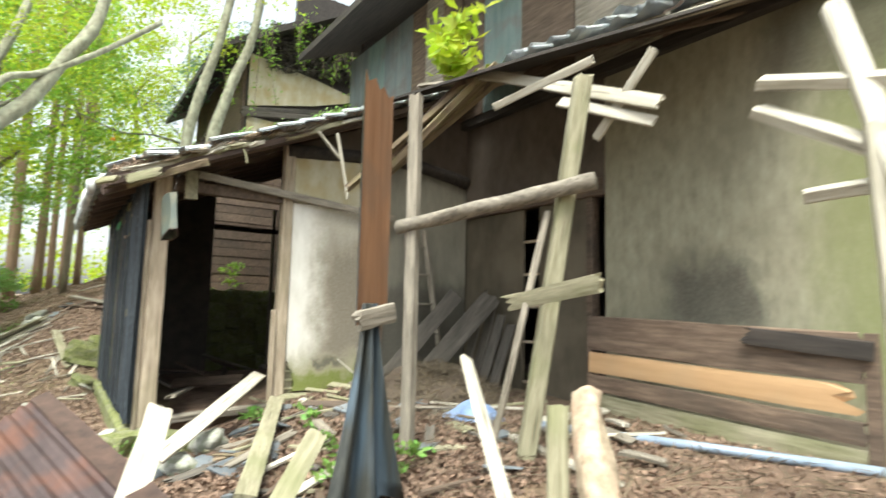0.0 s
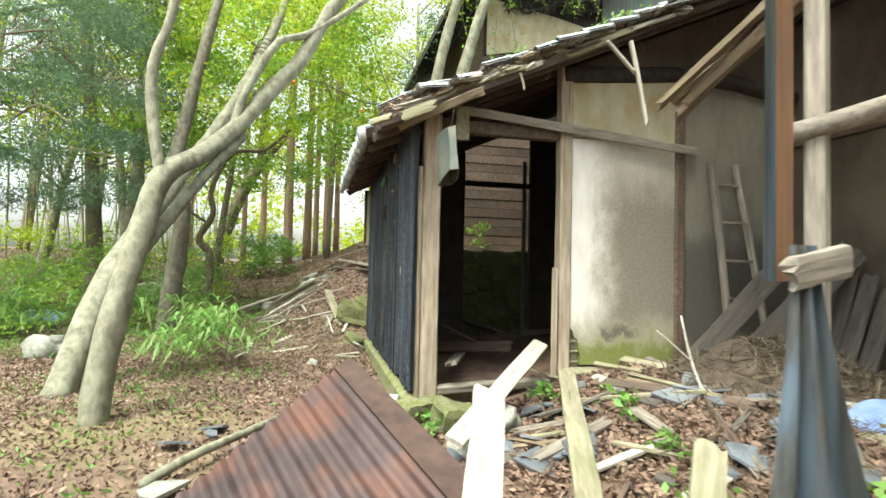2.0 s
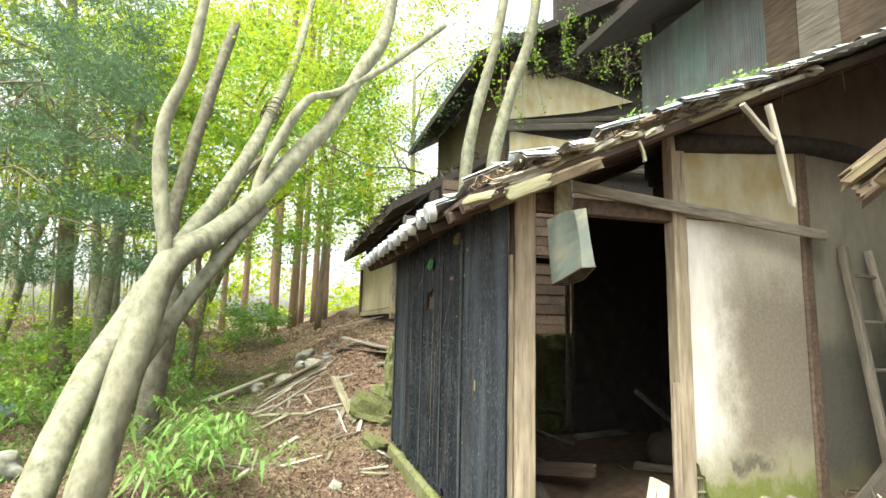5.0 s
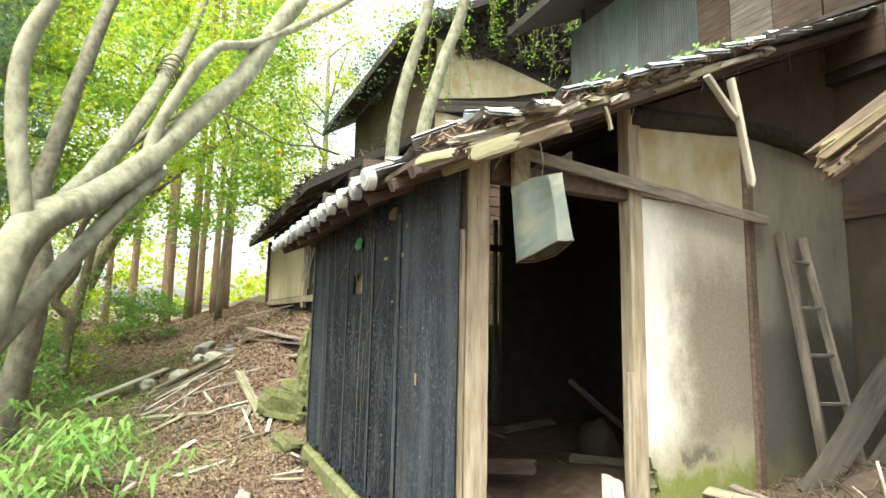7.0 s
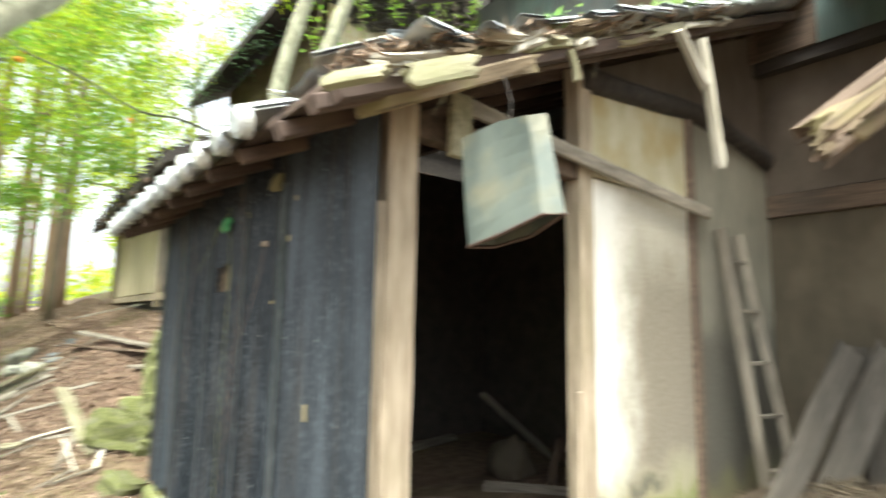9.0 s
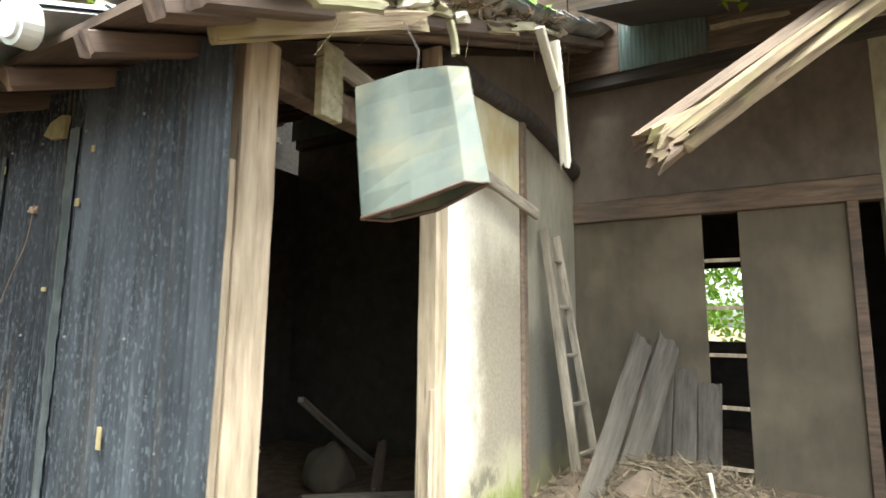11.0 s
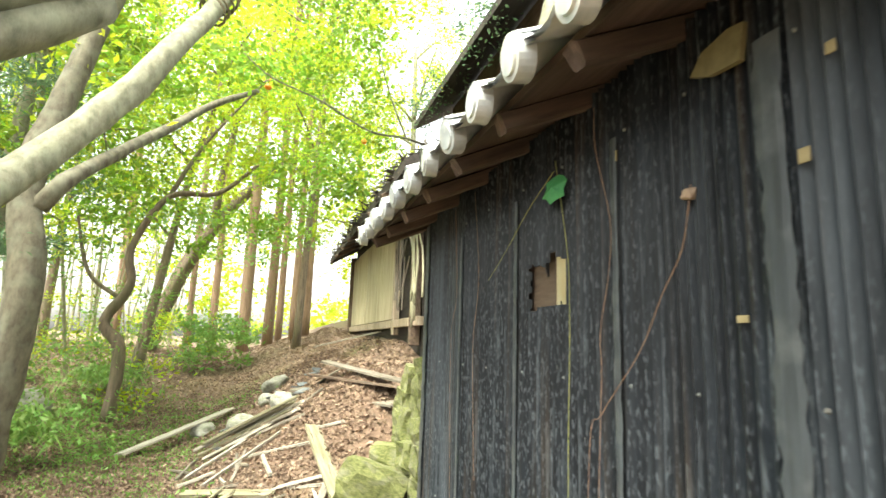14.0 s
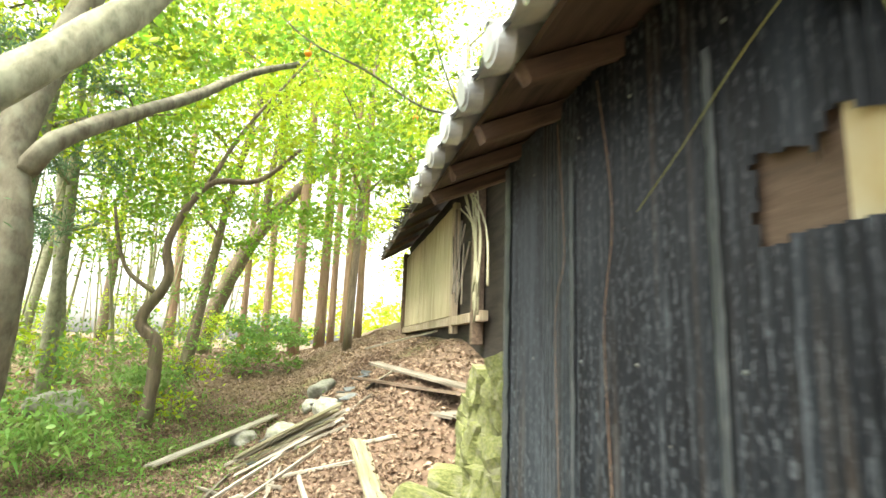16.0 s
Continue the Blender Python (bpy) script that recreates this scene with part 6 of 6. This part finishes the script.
yard = np.stack([gl.uniform(-5.45, -2.2, n), gl.uniform(0.75, 3.0, n), np.zeros(n)], 1)
yard[:, 2] = [ground_z(p[0], p[1]) + 0.02 for p in yard]
tagged(part("leaf_litter", leaves_mesh("leaf_litter", yard, 0.075, gl, 0.4, 0.0), LITTER), "curled brown leaves over the rubble", "leaf litter", kind="stuff")
gp = np.random.default_rng(61)
tuft = []
for q in range(290):
    x, y = (gp.uniform(-18, -3.5), gp.uniform(-5.5, -0.6)) if q < 150 else (gp.uniform(-17, -8.5), gp.uniform(-5.5, -0.9))
    k = 60
    q = np.stack([gp.normal(x, 0.25, k), gp.normal(y, 0.25, k), np.zeros(k)], 1)
    q[:, 2] = [ground_z(p[0], p[1]) + gp.uniform(0.01, 0.07) for p in q]
    tuft.append(q)
tagged(part("moss_tufts", leaves_mesh("moss_tufts", np.concatenate(tuft), 0.06, gp, 0.3, -0.6), LEAF_GRASS), "patches of moss and low grass on the soil", "moss", kind="stuff")

# ---- creepers on the black wall ----
def vine(label, pts, r, mat, leaf=None):
    t = thing("vine", label, "vine")
    part("stem", limb(bmesh.new(), pts, r, r * 0.6, 6, 5, 0.3), mat, t, smooth=True)
    return t


VINE_GREEN = material("green_vine", (0.16, 0.18, 0.05), (0.28, 0.27, 0.09), 20, rough=0.7, bump=0.1)
VINE_BROWN = material("brown_vine", (0.16, 0.09, 0.055), (0.3, 0.19, 0.12), 20, rough=0.8, bump=0.2)
vine("thin green creeper climbing the black sheet wall", [(-7.26, 0.625, 2.3), (-7.21, 0.625, 2.1), (-7.17, 0.625, 1.9), (-7.165, 0.625, 1.63), (-7.18, 0.625, 1.27), (-7.2, 0.63, 0.4)], 0.0018, VINE_GREEN)
vine("brown creeper slanting over the black sheet wall", [(-6.58, 0.62, 2.02), (-6.62, 0.622, 1.87), (-6.7, 0.622, 1.76), (-6.8, 0.622, 1.61), (-6.98, 0.622, 1.43), (-7.05, 0.622, 1.31), (-7.1, 0.63, 0.5)], 0.0014, VINE_BROWN)
vine("dry brown creeper on the black sheet wall", [(-7.0, 0.625, 2.4), (-6.99, 0.622, 2.25), (-6.92, 0.622, 2.01), (-6.93, 0.622, 1.85), (-6.98, 0.622, 1.67), (-6.98, 0.622, 1.51), (-7.04, 0.63, 0.9)], 0.0014, VINE_BROWN)
vine("thin green tendril on the black sheet wall", [(-7.26, 0.62, 2.26), (-7.48, 0.622, 2.16), (-7.69, 0.622, 2.03), (-7.89, 0.622, 1.92)], 0.0018, VINE_GREEN)
vine("dry brown creeper on the black sheet wall", [(-8.41, 0.622, 2.38), (-8.35, 0.622, 1.89), (-8.43, 0.622, 1.64), (-8.4, 0.63, 0.8)], 0.0014, VINE_BROWN)
vine("dry brown creeper on the black sheet wall", [(-8.1, 0.622, 2.4), (-8.02, 0.622, 1.95), (-8.08, 0.622, 1.6), (-8.05, 0.63, 1.0)], 0.0014, VINE_BROWN)
bm = bmesh.new()
outline = [(0, 0.055), (0.03, 0.05), (0.06, 0.03), (0.055, -0.005), (0.07, -0.03), (0.035, -0.04), (0.0, -0.06), (-0.03, -0.04), (-0.06, -0.035), (-0.05, 0.0), (-0.06, 0.025), (-0.03, 0.045)]
c = bm.verts.new((0, -0.014, 0))
ring = [bm.verts.new((x, 0, z)) for x, z in outline]
for i in range(12):
    bm.faces.new((c, ring[i], ring[(i + 1) % 12]))
IVY = material("ivy_leaf", (0.03, 0.17, 0.06), (0.06, 0.26, 0.09), 20, rough=0.45, bump=0.1)
tagged(part("ivy_leaf", bm, IVY, m=pose(-7.22, 0.6, 2.18, -12, 10, 8)), "single lobed green leaf on a creeper", "leaf")
nest = stone_bm(5, 0.03)
tagged(part("wasp_nest", nest, LITTER_LIGHT, smooth=True, m=pose(-6.59, 0.625, 2.0)), "small tan mud nest stuck to the wall", "nest")
PAPER = material("yellowed_scrap", (0.2, 0.165, 0.085), (0.3, 0.25, 0.14), 20, rough=0.8, bump=0.1)
for x, z, w, h in ((-6.01, 1.21, 0.022, 0.07), (-6.46, 1.69, 0.03, 0.016), (-6.29, 2.0, 0.025, 0.03), (-6.22, 2.19, 0.02, 0.025), (-6.9, 2.2, 0.02, 0.035)):
    tagged(boxed("scrap", (x - w / 2, 0.628, z - h / 2), (x + w / 2, 0.633, z + h / 2), PAPER, None, 0.001), "yellowed scrap stuck on the black wall", "scrap")
# Yellow clay dulled in colour for the eave's shadow over it.
CLAY = material("shaded_clay", (0.1, 0.085, 0.04), (0.17, 0.145, 0.075), 20, rough=0.9, bump=0.3)
clay = bmesh.new()
vs = [clay.verts.new((x, y, z)) for y in (0.615, 0.63) for x, z in ((-6.56, 2.29), (-6.5, 2.265), (-6.41, 2.26), (-6.395, 2.345), (-6.44, 2.352), (-6.52, 2.335))]
clay.faces.new(vs[:6][::-1])
clay.faces.new(vs[6:])
for i in range(6):
    clay.faces.new((vs[i], vs[(i + 1) % 6], vs[6 + (i + 1) % 6], vs[6 + i]))
bmesh.ops.recalc_face_normals(clay, faces=clay.faces)
tagged(part("clay_patch", clay, CLAY), "yellow clay patch showing under the eave", "plaster patch")
# bare lattice of the rear gable, sticks over the rear house opening
gs = random.Random(77)
for k in range(30):
    y, z = gs.uniform(3.3, 6.4), gs.uniform(6.1, 7.1)
    a = gs.choice((gs.gauss(0.12, 0.15), gs.gauss(1.5, 0.15)))
    ln = gs.uniform(0.5, 1.4)
    plank("lattice_stick", (-10.96, y, z), (-10.95, y + ln * math.cos(a), z + ln * math.sin(a) * 0.7), gs.uniform(0.015, 0.05), 0.015, (WOOD_GREY, BAMBOO, WOOD_BROWN)[k % 3], rear, 0, (0.02, 0.02), warp=0.02)
for k in range(7):
    x = gs.uniform(-13.8, -12.9)
    plank("bamboo_stick", (x, 1.4, 2.0 + gs.uniform(0, 0.4)), (x + gs.uniform(-0.7, 0.7), 1.46, 3.2 + gs.uniform(-0.5, 0.3)), 0.022, 0.02, WOOD_GREY, rear, 0, (0.02, 0.02), warp=0.03)
for k in range(10):
    x = gs.uniform(-12.4, -11.5)
    limb_pts = [(x, 1.3, 1.75 + gs.uniform(0, 0.5)), (x - gs.uniform(0.1, 0.4), 1.36, 2.8), (x - gs.uniform(0.5, 1.3), 1.4, 3.5 + gs.uniform(-0.2, 0.1))]
    part("bamboo_stick", limb(bmesh.new(), limb_pts, 0.014, 0.009, 6, 4), BAMBOO, rear, smooth=True)
boxed("rear_post", (-14.05, 1.46, 1.75), (-13.93, 1.56, 3.6), WOOD_POST, rear, 0.006)
boxed("rear_sill", (-19.05, 1.47, 1.86), (-12.45, 1.56, 1.98), WOOD_POST, rear, 0.006)
for k in range(7):
    plank("eave_rafter", (-19 + 1.1 * k, 0.9, 3.5), (-19 + 1.1 * k, 1.6, 3.92), 0.07, 0.07, WOOD_BROWN, rear)

gb = np.random.default_rng(88)
n = 2600
bp = np.stack([gb.uniform(-10.95, -10.8, n), gb.uniform(3.3, 6.6, n), np.zeros(n)], 1)
bp[:, 2] = 6.15 + 0.22 * (bp[:, 1] - 3.3) * 0.5 + gb.uniform(0, 1.0, n)
part("bare_brushwood", leaves_mesh("bare_brushwood", bp, 0.34, gb, 0.035, 0.1), WOOD_DIM, rear, "tangle of dry brushwood and dead creepers")
# creepers hanging over the rear house
for k in range(16):
    y = gs.uniform(2.3, 5.6)
    z = 6.2 + (y - 2.2) * 0.6 if y < 4.2 else 7.2
    x = -10.45 + gs.uniform(-0.1, 0.1)
    drop = gs.uniform(0.6, 1.7)
    v = thing("hanging_creeper", "thin leafy creeper hanging from the rear roof", "creeper", group="creepers on the rear roof")
    pts = [(x, y, z), (x + gs.uniform(-0.1, 0.1), y + gs.uniform(-0.15, 0.15), z - drop * 0.5), (x + gs.uniform(-0.1, 0.1), y + gs.uniform(-0.2, 0.2), z - drop)]
    part("stem", limb(bmesh.new(), pts, 0.008, 0.004, 5, 4), BARK_DARK, v, smooth=True)
    lp = clumps(gb, [tuple(q) for q in spline(pts, 3)], 9, 0.12, 1.0)
    part("leaves", leaves_mesh("leaves", lp, 0.075, gb, 0.5), LEAF, v)
foliage("wall_ferns", "small ferns rooted on the mossy bank", LEAF, 9, (-10.9, 1.9, 1.3), (-10.5, 3.3, 2.1), 36, 0.16, 0.09, 48, 0.4)
# weeds in the rubble
for k, (x, y) in enumerate(((-3.75, 1.75), (-3.3, 1.55), (-5.15, 1.65), (-4.4, 1.9), (-2.9, 1.95), (-5.0, 0.75))):
    foliage("weed", "small bright green weed among the rubble", LEAF_GRASS, 3, (x - 0.08, y - 0.08, 0.05), (x + 0.08, y + 0.08, 0.16), 14, 0.09, 0.075, 200 + k, 0.6, hug=True)
